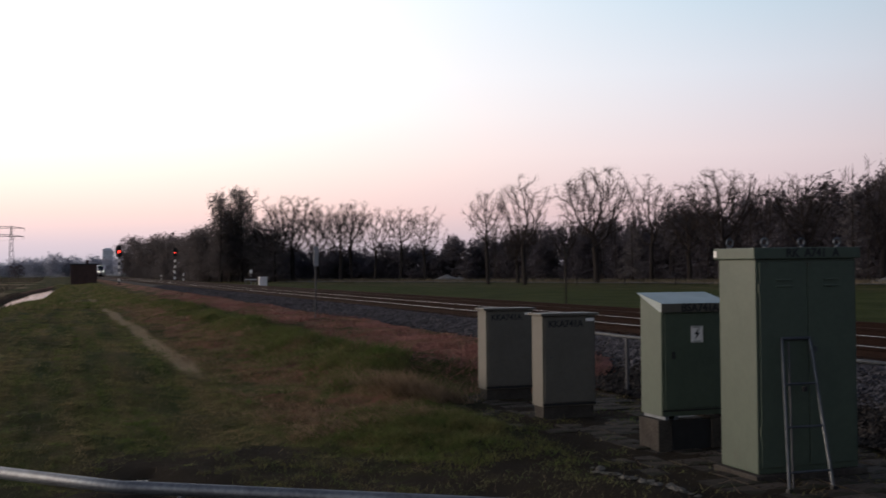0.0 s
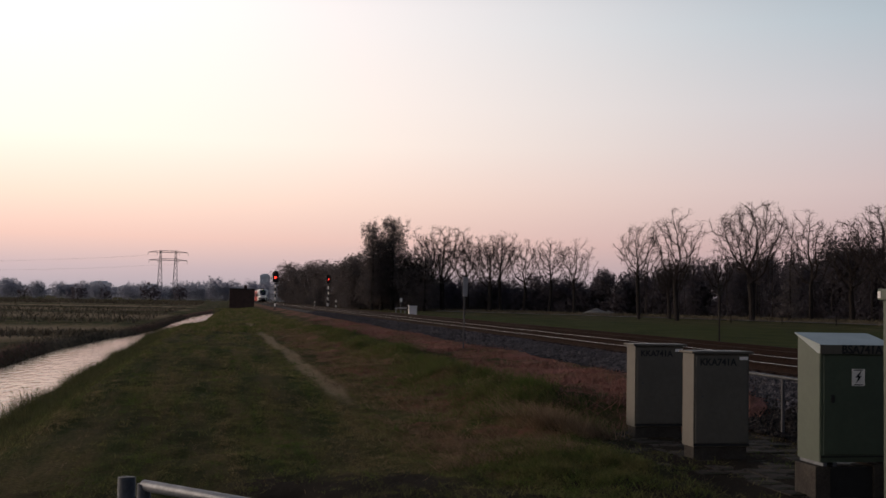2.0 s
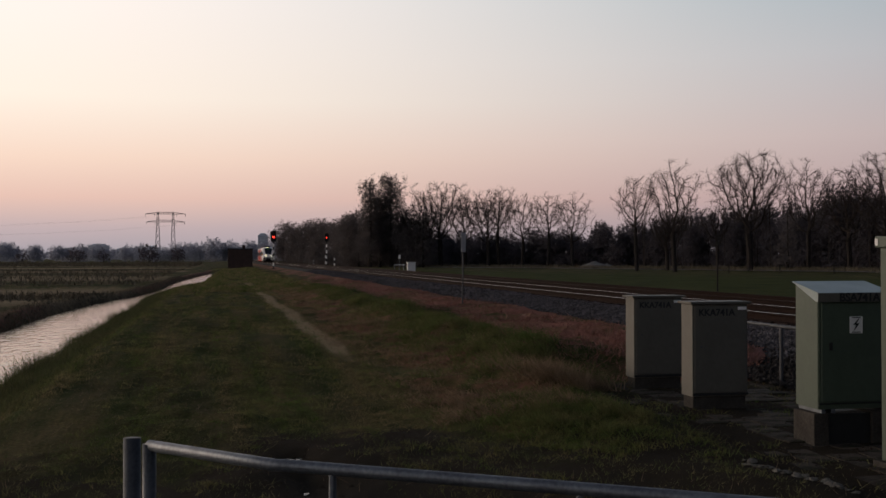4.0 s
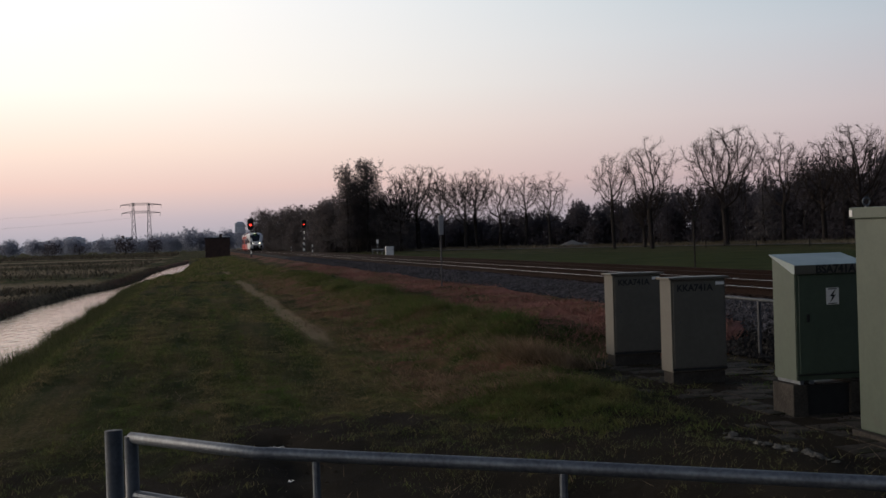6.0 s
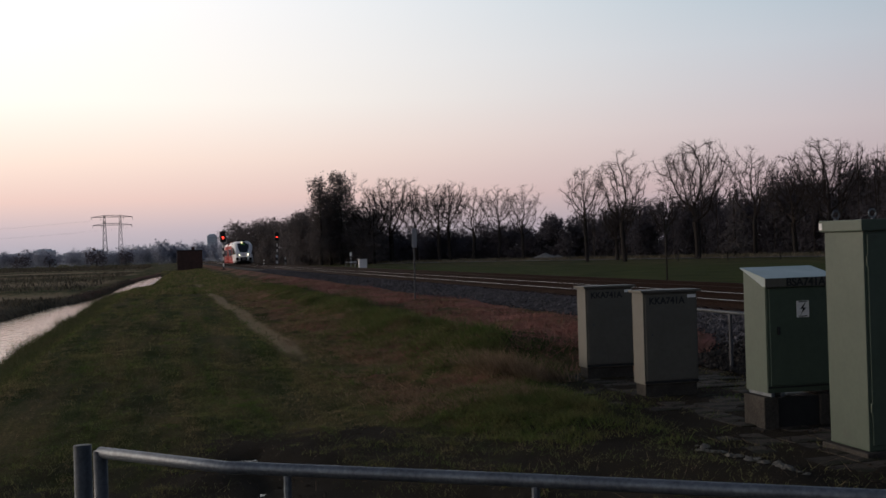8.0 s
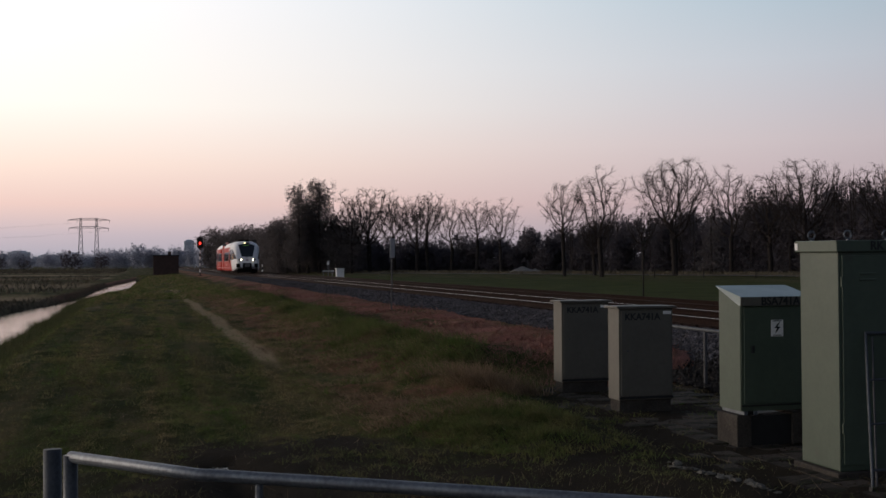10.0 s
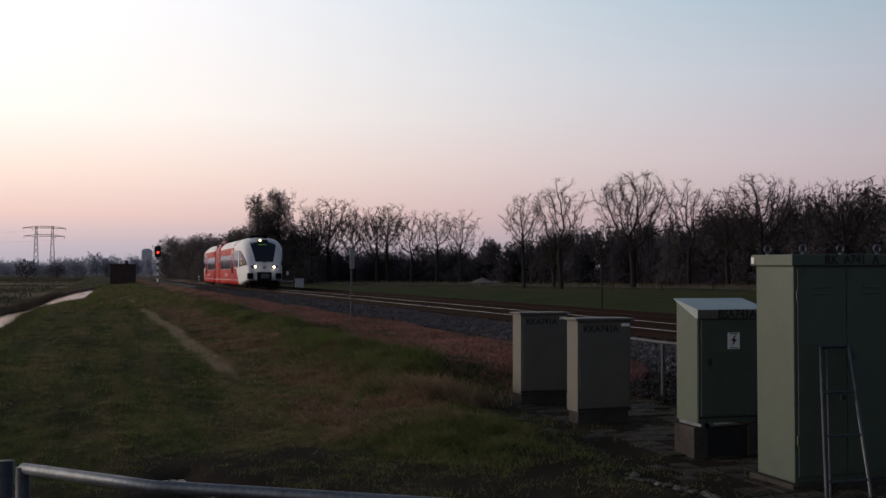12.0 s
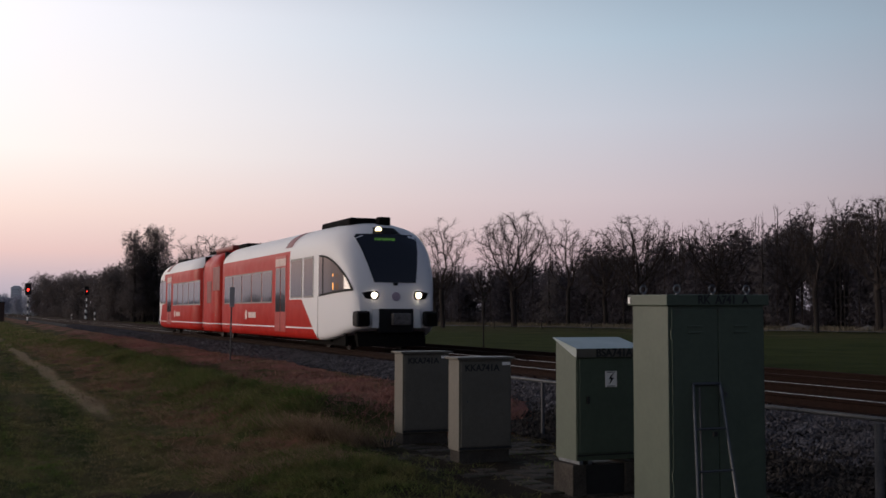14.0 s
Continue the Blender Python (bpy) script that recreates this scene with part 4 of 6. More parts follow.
def build_bare_trees():
    round_ = tree_model(11, 15.0, 0.30, 0.36, 5.0, 1150, 1.0, 0.42, 7)
    round2 = tree_model(23, 15.0, 0.30, 0.36, 5.4, 1050, 1.1, 0.42, 7)
    tall = tree_model(37, 15.0, 0.34, 0.27, 3.7, 520, 1.1, 0.5, 7)
    tall2 = tree_model(52, 15.0, 0.30, 0.27, 3.9, 470, 1.25, 0.5, 7)
    rows = [
        (tall, 58.4, 150, 13.6, 40, "bare tree with an airy crown at the meadow's edge"),
        (tall2, 60.0, 140, 15.0, 200, "tall bare tree with upswept limbs at the meadow's edge"),
        (round_, 75.0, 148, 16.9, 90, "broad bare tree with a dense twiggy crown"),
        (tall2, 87.0, 153, 16.6, 310, "bare tree with an open forked crown"),
        (round2, 91.6, 140, 16.4, 10, "broad bare tree with a dense twiggy crown"),
        (round2, 100.0, 132, 15.2, 130, "broad bare tree before the woods"),
        (tall2, 86.0, 96, 14.2, 250, "bare tree with a thin forked crown near the road"),
        (round_, 98.0, 99, 15.5, 20, "broad bare tree beside the road"),
        (round_, 44.6, 225, 17.4, 170, "broad round bare tree beside the dark grove"),
        (round2, 50.5, 228, 14.6, 60, "bare tree in the row beyond the meadow"),
        (tall, 57.2, 225, 16.8, 120, "bare tree in the row beyond the meadow"),
        (tall2, 62.4, 226, 15.2, 75, "slender bare tree in the row beyond the meadow"),
        (tall, 64.0, 213, 14.8, 300, "slender bare tree in the row beyond the meadow"),
        (tall2, 65.4, 201, 14.2, 150, "bare tree with a fanned crown beyond the meadow"),
        (round_, 40.2, 222, 14.0, 260, "broad bare tree at the edge of the dark grove"),
        (round2, 52.5, 216, 15.2, 200, "bare tree in the row beyond the meadow"),
        (round_, 66.5, 158, 9.0, 115, "small bare tree behind the taller row"),
        (round2, 97.0, 158, 14.0, 45, "broad bare tree before the woods"),
        (round_, 110.0, 128, 14.5, 220, "broad bare tree before the woods"),
        (tall, 70.5, 168, 9.5, 15, "small bare tree behind the taller row"),
        (tall2, 84.0, 178, 12.0, 95, "small bare tree behind the taller row"),
    ]
    for model, x, y, h, turn, label in rows:
        plant_tree(model, x, y, h * 1.03 / 15.0, turn, label, 1.12 if model in (round_, round2) else 1.06)


build_bare_trees()


def leaf_cloud(rng, blobs, per_m3, size):
    """Small ragged leaf clumps filling ellipsoids (x, y, z, rx, ry, rz), thinner towards the rim."""
    Vs = []
    for x, y, z, rx, ry, rz in blobs:
        n = int(per_m3 * rx * ry * rz * 4)
        d = rng.normal(0, 1, (n, 3))
        d /= np.linalg.norm(d, axis=1)[:, None]
        r = rng.random(n) ** 0.38 * (1 + 0.22 * np.sin(d[:, 0] * 7 + x) * np.sin(d[:, 2] * 6 + y) + 0.12 * rng.normal(0, 1, n))
        c = d * r[:, None] * (rx, ry, rz) + (x, y, z)
        s = size * rng.uniform(0.5, 1.6, n)
        tri = rng.normal(0, 1, (n, 3, 3)) * s[:, None, None] * 0.6
        Vs.append((c[:, None] + tri).reshape(-1, 3))
    V = np.concatenate(Vs)
    return V, np.arange(len(V)).reshape(-1, 3)


def build_groves():
    rng = np.random.default_rng(8)
    # the leafy twin-topped tree
    for x, y, h, w in ((29.7, 224, 18.4, 2.7), (32.0, 227, 16.0, 3.0), (34.2, 226, 19.6, 3.1)):
        t = thing("columnar_tree", pose(x, y, -0.3), "tall dense dark columnar tree rising over the grove", "tree", "columnar trees")
        part("trunk", tube([(0, 0, -0.3), (0.1, 0, h * 0.4), (0, 0, h * 0.9)], [0.4, 0.28, 0.06], 7), M["bark"], t)
        blobs = [(rng.normal(0, 0.5), rng.normal(0, 0.5), z, w * (1.25 - 0.60 * (z / h) ** 2) * rng.uniform(0.8, 1.1), w * 0.9, 1.7) for z in np.linspace(3, h - 1.9, 11)]
        blobs += [(rng.normal(0, w * 0.6), rng.normal(0, w * 0.4), h - rng.uniform(1.2, 3.2), 0.6, 0.6, 1.3) for _ in range(4)]
        blobs += [(rng.normal(0, w * 0.55), rng.normal(0, w * 0.5), rng.uniform(h * 0.35, h * 0.95), 0.55, 0.55, 1.1) for _ in range(22)]
        V, F = leaf_cloud(rng, blobs, 34, 0.15)
        part("crown", fast_mesh("crown", V, F, M["leaf"]), None, t)
    # dense dark trees along the line
    rows = [(21.8, 400, 15), (23.4, 380, 14.4), (25.5, 352, 13.2), (25.8, 335, 13.6), (27.0, 318, 13.0), (28.0, 300, 12.2), (29.5, 282, 12.4), (29.2, 264, 12.0), (29.0, 248, 12.4),
            (28.8, 236, 11.5), (37.6, 228, 12.5), (39.5, 223, 10.8), (33, 232, 12)]
    for x, y, h in rows:
        t = thing("grove_tree", pose(x, y, -0.3), "dense dark-leaved tree in the grove beside the line", "tree", "grove trees")
        part("trunk", tube([(0, 0, -0.3), (0, 0.1, h * 0.6)], [0.3, 0.12], 6), M["bark"], t)
        blobs = [(rng.normal(0, 1.5), rng.normal(0, 1.4), h * f, rng.uniform(2.4, 3.6), 2.4, rng.uniform(1.7, 2.5)) for f in (0.10, 0.16, 0.2, 0.32, 0.38, 0.5, 0.55, 0.66, 0.72, 0.84)]
        V, F = leaf_cloud(rng, blobs, 22, 0.19)
        part("crown", fast_mesh("crown", V, F, M["leaf"]), None, t)
    # a ragged evergreen beside the grove, and a leafy one near the road
    for x, y, h in ((39.8, 219, 12.6), (95, 116, 12.6), (107, 108, 14.8), (82, 150, 9.5)):
        t = thing("evergreen_tree", pose(x, y, -0.3), "dark ragged evergreen tree at the wood's edge", "tree", "evergreens")
        part("trunk", tube([(0, 0, -0.3), (0, 0, h * 0.95)], [0.25, 0.04], 6), M["bark"], t)
        blobs = [(rng.normal(0, 0.5), rng.normal(0, 0.5), z, (1 - z / h) * 2.2 + 0.5, (1 - z / h) * 2.2 + 0.5, 0.7) for z in np.linspace(1.5, h - 0.6, 9)]
        V, F = leaf_cloud(rng, blobs, 18, 0.22)
        part("crown", fast_mesh("crown", V, F, M["leaf"]), None, t)
    # the low dark wood behind the meadow
    line = [(36, 262, 8.6), (55, 262, 8.0), (72, 250, 7.8), (92, 228, 9.6), (106, 200, 12.2), (116, 170, 15.0), (120, 140, 16.6), (123, 110, 17.2), (128, 80, 17.5), (132, 55, 17)]
    P = np.array(line)
    s = np.concatenate([[0], np.cumsum(np.hypot(*np.diff(P[:, :2], axis=0).T))])
    blobs = []
    for d in np.arange(0, s[-1], 2.6):
        x, y, h = (np.interp(d, s, P[:, k]) for k in range(3))
        for k in range(3):
            hh = h * rng.uniform(0.72, 1.12)
            blobs.append((x + rng.normal(0, 2), y + rng.normal(0, 2) + k * 2, hh * 0.34, 2.4, 2.2, hh * 0.42))
            blobs.append((x + rng.normal(0, 1.5), y + rng.normal(0, 2) + k * 2, 1.0, 2.6, 2.0, 1.5))
            blobs.append((x + rng.normal(0, 2), y + rng.normal(0, 2) + k * 2, hh * 0.70, 2.2, 1.9, hh * 0.30))
    V, F = leaf_cloud(rng, blobs, 10.5, 0.29)
    tagged(new("far_wood", fast_mesh("far_wood", V, F, M["thicket"])), "low dark leafless wood behind the meadow", "wood", kind="stuff")
    # thin stems standing above the wood
    stems = []
    for _ in range(230):
        d = s[-1] * rng.uniform(0.30, 1.0)
        x, y, h = (np.interp(d, s, P[:, k]) for k in range(3))
        x, y, h = x + rng.normal(0, 3), y + rng.normal(0, 3) + 3, h * rng.uniform(0.85, 1.16)
        p = Vector((x, y, 0))
        q = p + Vector((rng.normal(0, 0.3), 0, h))
        stems.append((1, [p, p.lerp(q, 0.5), q], [0.12, 0.08, 0.02]))
        for _ in range(20):
            b = p.lerp(q, rng.uniform(0.5, 0.98))
            stems.append((2, [b, b + Vector((rng.normal(0, 0.55), rng.normal(0, 0.3), rng.uniform(0.5, 1.7)))], [0.035, 0.012]))
    tagged(new("wood_stems", limb_mesh("wood_stems", stems, M["twig"], 3)), "thin bare stems standing over the wood", "wood", kind="stuff")
    # tree line on the horizon
    blobs = []
    for x in np.arange(-330, 60, 5.0):
        h = 7.5 + 4.0 * max(0, math.sin(x * 0.037 + 1.0)) + rng.uniform(-1, 3.0)
        y = 640 + rng.uniform(-40, 60)
        blobs.append((x, y, h * 0.45, 5.0, 4, h * 0.5))
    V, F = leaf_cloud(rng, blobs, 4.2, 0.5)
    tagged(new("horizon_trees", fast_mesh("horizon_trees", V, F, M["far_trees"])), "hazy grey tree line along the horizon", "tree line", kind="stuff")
    blobs = []
    for x in np.arange(-900, 420, 14.0):
        h = 11 + rng.uniform(-3, 6)
        blobs.append((x, 1500 + rng.uniform(-60, 60), h * 0.4, 14, 8, h * 0.6))
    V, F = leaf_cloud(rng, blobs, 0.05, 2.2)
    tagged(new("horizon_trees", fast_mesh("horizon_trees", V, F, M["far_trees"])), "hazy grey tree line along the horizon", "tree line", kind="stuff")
    # round field bushes in front of the tree line
    for x, y, h, w in ((-58, 470, 7, 5.0), (-46.5, 460, 6.4, 3.2), (-30, 480, 8.0, 6), (-19, 500, 7.5, 5), (-72, 430, 5.5, 3.5)):
        t = thing("field_bush", pose(x, y, -0.5), "round dark bush standing in the far fields", "bush", "field bushes")
        part("stem", tube([(0, 0, -0.2), (0, 0, h * 0.5)], [0.25, 0.1], 6), M["bark"], t)
        V, F = leaf_cloud(rng, [(0, 0, h * 0.5, w * 0.6, w * 0.5, h * 0.48), (w * 0.4, 0, h * 0.4, w * 0.4, w * 0.4, h * 0.4), (-w * 0.4, 0, h * 0.42, w * 0.4, w * 0.4, h * 0.4)], 2.0, 0.5)
        part("crown", fast_mesh("crown", V, F, M["thicket"]), None, t)


build_groves()


def spears(rng, x, y, h, lean, width, mat, name, label, category="grass", bent=(0.0, 0.0)):
    """Single-triangle grass blades."""
    n = len(x)
    z = ground_z(x, y)
    a = rng.uniform(0, 6.283, n)
    w = width * rng.uniform(0.6, 1.4, n)
    p = np.stack([x, y, z - 0.012], -1)
    s = np.stack([np.cos(a) * w, np.sin(a) * w, np.zeros(n)], -1)
    tip = p + np.stack([(rng.normal(0, lean, n) + bent[0]) * h, (rng.normal(0, lean, n) + bent[1]) * h, h], -1)
    V = np.stack([p - s, p + s, tip], 1).reshape(-1, 3)
    return tagged(new(name, fast_mesh(name, V, np.arange(3 * n).reshape(-1, 3), mat)), label, category, kind="stuff")


def clumps(rng, cx, cy, each, spread):
    """Blade feet gathered round clump middles, with one random size a clump."""
    k = len(cx)
    x = np.repeat(cx, each) + rng.normal(0, 1, k * each) * np.repeat(spread * rng.uniform(0.6, 1.5, k), each)
    y = np.repeat(cy, each) + rng.normal(0, 1, k * each) * np.repeat(spread * rng.uniform(0.6, 1.5, k), each)
    return x, y, np.repeat(rng.uniform(0.45, 1.6, k), each) * rng.uniform(0.5, 1.3, k * each)


def bare_soil(x, y):
    """How bare the ground is: the rut, the trodden path and muddy spots."""
    path_x = np.interp(y, [15, 21, 34, 74, 110], [2.35, 2.14, 2.13, 1.76, 1.95])
    b = 1.4 * np.exp(-((x - path_x) / 0.21) ** 2) * step(17, 21, y)
    b = np.maximum(b, 1.3 * np.exp(-(((x - 0.66) / 0.42) ** 2 + ((y - 8.9) / 1.7) ** 2)))
    b = np.maximum(b, np.exp(-(((x - 1.85) / 0.40) ** 2 + ((y - 10.6) / 0.7) ** 2)))
    return np.maximum(b, np.exp(-(((x - 3.6) / 0.45) ** 2 + ((y - 9.0) / 0.9) ** 2)))


def build_grass():
    rng = np.random.default_rng(3)
    # short mown grass in clumps, near and middle distance
    for n, each, y0, y1, power, h, width, spread in ((23000, 20, 4.0, 27, 1.15, 0.036, 0.0032, 0.055), (15000, 16, 12, 70, 1.45, 0.052, 0.0075, 0.10), (7000, 14, 60, 185, 1.4, 0.10, 0.028, 0.30)):
        cy = y0 + (y1 - y0) * rng.random(n) ** power
        cx = rng.uniform(-4.3, 4.6, n)
        c, w = ditch(cy)
        fade = step(12, 26, cy) if y0 == 12 else 1 - step(16, 27, cy) if y0 == 4.0 else 1.0
        streak = np.sin(cx * 4.1 + 0.6 * np.sin(cy * 0.3)) + 0.7 * wave(cx * 1.6, cy * 0.5, 0.9, 0.4) + rng.normal(0, 0.5, n)
        streak = streak - 1.6 * (np.exp(-((cx + 1.15) / 0.16) ** 2) + np.exp(-((cx - 0.45) / 0.16) ** 2) + 0.7 * np.exp(-((cx + 2.6) / 0.2) ** 2))
        keep = (cx > c + w + 0.5) & (rng.random(n) < fade * (0.14 + 0.86 * step(6.0, 11.5, cy))) & (pad(cx, cy) < 0.3) & (bare_soil(cx, cy) + rng.normal(0, 0.15, n) < 0.5) & (streak > -0.55)
        x, y, k = clumps(rng, cx[keep], cy[keep], each, spread)
        spears(rng, x, y, h * k, 0.75, width, M["blade"], "mown_grass", "short mown green grass with straw between", bent=(0.15, -0.2))
    # longer tussocks on the lip between path and litter
    n = 900
    cx, cy = rng.normal(4.45, 0.42, n), 12.4 + 44 * rng.random(n) ** 1.5
    keep = ((pad(cx, cy) < 0.2) | (cy > 13.9)) & (cx < 5.35) & (np.sin(cy * 0.9) + 0.5 * np.sin(cy * 0.37) + rng.normal(0, 0.5, n) > -0.45)
    x, y, k = clumps(rng, cx[keep], cy[keep], 70, 0.10)
    spears(rng, x, y, 0.14 * k, 0.8, 0.0055, M["tuft"], "grass_tufts", "longer green grass tussocks along the slope", bent=(-0.35, -0.3))
    # a green mound before the cabinets
    n = 520
    x, y, k = clumps(rng, rng.normal(3.45, 0.42, n), rng.normal(10.9, 0.95, n), 44, 0.08)
    spears(rng, x, y, 0.060 * k, 0.85, 0.005, M["tuft"], "grass_tufts", "matted green grass on a low mound before the cabinets", bent=(-0.2, -0.3))
    # matted dry grass hanging down the slope
    n = 2100
    cx, cy = rng.uniform(2.3, 4.6, n), 11.4 + 52 * rng.random(n) ** 1.7
    keep = (pad(cx, cy) < 0.3) & (np.sin(cx * 3.1 + cy * 0.5) * np.sin(cy * 0.43 + 1) + rng.normal(0, 0.5, n) > -0.35)
    x, y, k = clumps(rng, cx[keep], cy[keep], 30, 0.12)
    spears(rng, x, y, 0.070 * k, 1.0, 0.0055, M["dry_grass"], "dry_grass", "matted brown dry grass on the slope", bent=(-0.7, -0.3))
    n = 60
    x, y, k = clumps(rng, rng.normal(4.35, 0.22, n), rng.normal(14.0, 0.45, n), 60, 0.08)
    spears(rng, x, y, 0.20 * k, 0.7, 0.005, M["dry_grass"], "dry_grass", "bushy clump of brown dry grass beside the paving", bent=(-0.5, -0.3))
    # dry rust-coloured litter beside the ballast
    n = 1500
    cx, cy = rng.uniform(4.8, 7.6, n), 13.6 + 60 * rng.random(n) ** 1.7
    keep = ((pad(cx, cy) < 0.25) | (cy > 14.2)) & (cx > 5.0 + 0.5 * np.sin(cy * 0.6) + rng.normal(0, 0.4, n))
    x, y, k = clumps(rng, cx[keep], cy[keep], 20, 0.13)
    spears(rng, x, y, 0.085 * k, 1.1, 0.007, M["straw"], "dry_litter", "rust-brown dry grass and stalks beside the ballast")
    # grass and litter that creep over the paving's edge and between its joints
    n = 420
    cx, cy = rng.uniform(4.3, 7.1, n), rng.uniform(6.0, 14.6, n)
    keep = (rng.random(n) < 0.30) | (cx < 4.9 + rng.normal(0, 0.15, n)) | (cx > 6.5)
    x, y, k = clumps(rng, cx[keep], cy[keep], 16, 0.07)
    spears(rng, x, y, 0.045 * k, 1.0, 0.005, M["blade"], "paving_weeds", "thin weeds and litter creeping over the paving")
    # crumbs of earth on the bare spots
    n = 5200
    x, y = rng.uniform(-2.5, 7.1, n), 4.6 + 10 * rng.random(n)
    keep = (bare_soil(x, y) > 0.35) | (pad(x, y) > 0.5)
    x, y = x[keep], y[keep]
    s = 0.010 * rng.uniform(0.5, 2.2, len(x))
    base = np.array([(1, 0, 0), (0, 1, 0), (-1, 0, 0), (0, -1, 0), (0, 0, 0.7)])
    V = base[None] * rng.uniform(0.6, 1.4, (len(x), 5, 3)) * s[:, None, None] + np.stack([x, y, ground_z(x, y) + 0.006], -1)[:, None]
    F = (np.array([(0, 1, 4), (1, 2, 4), (2, 3, 4), (3, 0, 4)])[None] + 5 * np.arange(len(x))[:, None, None]).reshape(-1, 3)
    tagged(new("earth_crumbs", fast_mesh("earth_crumbs", V.reshape(-1, 3), F, M["clod"])), "crumbs of dark earth on bare ground", "earth", kind="stuff")
    # weeds and reeds along the near bank, tallest at the water
    n = 5200
    cy = 9 + 90 * rng.random(n) ** 1.5
    c, w = ditch(cy)
    off = np.abs(rng.normal(0, 0.62, n))
    x, y, k = clumps(rng, c + w + 0.12 + off, cy, 18, 0.10)
    tall = np.repeat(0.17 * np.exp(-(off / 0.9) ** 2) + 0.06, 18) * (1 + 0.35 * np.sin(y * 1.7) + 0.25 * np.sin(y * 0.63))
    spears(rng, x, y, tall * k, 0.45, 0.007, M["reed"], "bank_weeds", "rough green weeds and reeds along the ditch")
    n = 9000
    y = 9 + 120 * rng.random(n) ** 1.3
    c, w = ditch(y)
    x = c - w - 0.05 - np.abs(rng.normal(0, 0.5, n))
    spears(rng, x, y, 0.15 * rng.uniform(0.5, 1.4, n), 0.7, 0.012, M["brown_reed"], "bank_weeds", "brown withered weeds on the far bank")
    # withered reed belts and a dark hedge of reeds in the fields beyond
    n = 42000
    y = np.concatenate([rng.normal(66, 3, n // 3), rng.uniform(88, 210, n // 3), rng.normal(330, 30, n - 2 * (n // 3))])
    x = -6.5 - 120 * rng.random(n) ** 1.2
    h = np.concatenate([np.full(n // 3, 0.22), np.full(n // 3, 0.40), np.full(n - 2 * (n // 3), 1.0)]) * rng.uniform(0.5, 1.3, n)
    spears(rng, x, y + 6 * np.sin(x * 0.05), h, 0.6, 0.05, M["brown_reed"], "reed_belt", "belts of withered brown reeds across the fields", "reeds")
    # rough brown grass and low brush between the meadow and the wood
    n = 26000
    u = rng.random(n)
    lx, ly = np.interp(u, [0, 0.2, 0.4, 0.6, 0.8, 1], [36, 54, 74, 86, 100, 116]), np.interp(u, [0, 0.2, 0.4, 0.6, 0.8, 1], [232, 205, 160, 128, 95, 62])
    off = rng.normal(0, 5.0, n)
    spears(rng, lx + off * 0.8 + 5, ly + off * 0.5 + 3, rng.uniform(0.2, 0.75, n), 0.5, 0.05, M["brown_reed"], "rough_grass", "rough brown grass along the edge of the wood")
    # pale stalks
    n = 1500
    x, y = rng.uniform(-2.5, 5, n), 5 + 14 * rng.random(n)
    spears(rng, x, y, 0.06 * rng.uniform(0.5, 1.5, n), 1.1, 0.003, M["dry_grass"], "dry_stalks", "scattered dry stalks in the grass")


build_grass()


def build_puddles():
    """A water sheet in the rut, whose ragged shore is where the ground rises through it, and two small pools."""
    for x, y, rx, ry, dz in ((0.63, 10.02, 0.12, 0.26, 0.034), (0.70, 8.65, 0.15, 0.55, -0.010)):
        gx, gy = np.meshgrid(np.linspace(x - rx, x + rx, 15), np.linspace(y - ry, y + ry, 25))
        z = float(np.quantile(ground_z(gx, gy), 0.22)) + dz
        n = 28
        bm = bmesh.new()
        bm.faces.new([bm.verts.new((x + rx * math.cos(i * math.tau / n), y + ry * math.sin(i * math.tau / n), z)) for i in range(n)])
        tagged(part("puddle", bm, M["puddle"]), "small muddy puddle glinting with the sky", "puddle", "puddles")


build_puddles()


def build_paving():
    """Worn concrete tiles round the cabinets and pale rubble at their edge."""
    t = thing("paving", Matrix.Translation((0, 0, 0)), "worn dark concrete tiles round the cabinets", "paving", kind="structure")
    me = bpy.data.meshes.new("tile")
    add = boxed((-0.146, -0.146, -0.05), (0.146, 0.146, 0.0), 0.006)
    add.to_mesh(me); add.free(); me.materials.append(M["tile"])
    rng = random.Random(9)
    for i in range(9):
        for j in range(26):
            x, y = 4.62 + i * 0.302, 6.4 + j * 0.302
            if x < 4.75 and y < 7.2 + rng.uniform(-0.4, 0.4) or x < 5.1 and rng.random() < 0.6:
                continue
            ob = part("tile", me, None, t)
            ob.matrix_basis = pose(x, y, 0.006 + rng.uniform(-0.012, 0.008), rng.uniform(-1.6, 1.6), rng.uniform(-1.6, 1.6), rng.uniform(-2, 2))
    for k in range(40):
        u = (k + rng.uniform(-0.4, 0.4)) / 39
        x, y = 4.16 + 0.16 * u + rng.gauss(0, 0.06), 8.35 - 1.35 * u
        q = rng.uniform(0.25, 0.85) * (1.0 if k % 4 else 1.25)
        bm = bmesh.new()
        bmesh.ops.create_icosphere(bm, subdivisions=2, radius=1.0)
        for v in bm.verts:
            k3 = 1 + 0.22 * math.sin(v.co.x * 3 + k) * math.cos(v.co.y * 4 + 2 * k) + rng.uniform(-0.22, 0.22)
            v.co = Vector((v.co.x * 0.045 * q, v.co.y * 0.065 * q, max(v.co.z, -0.5) * 0.022 * q)) * k3
        ob = part("rubble_stone", bm, M["rubble"], None)
        ob.matrix_basis = pose(x, y, float(ground_z(x, y)) + 0.008, rng.uniform(-12, 12), rng.uniform(-12, 12), rng.uniform(0, 180))
        tagged(ob, "pale broken lump of concrete rubble in the grass", "rubble", "rubble at the paving's edge")


build_paving()


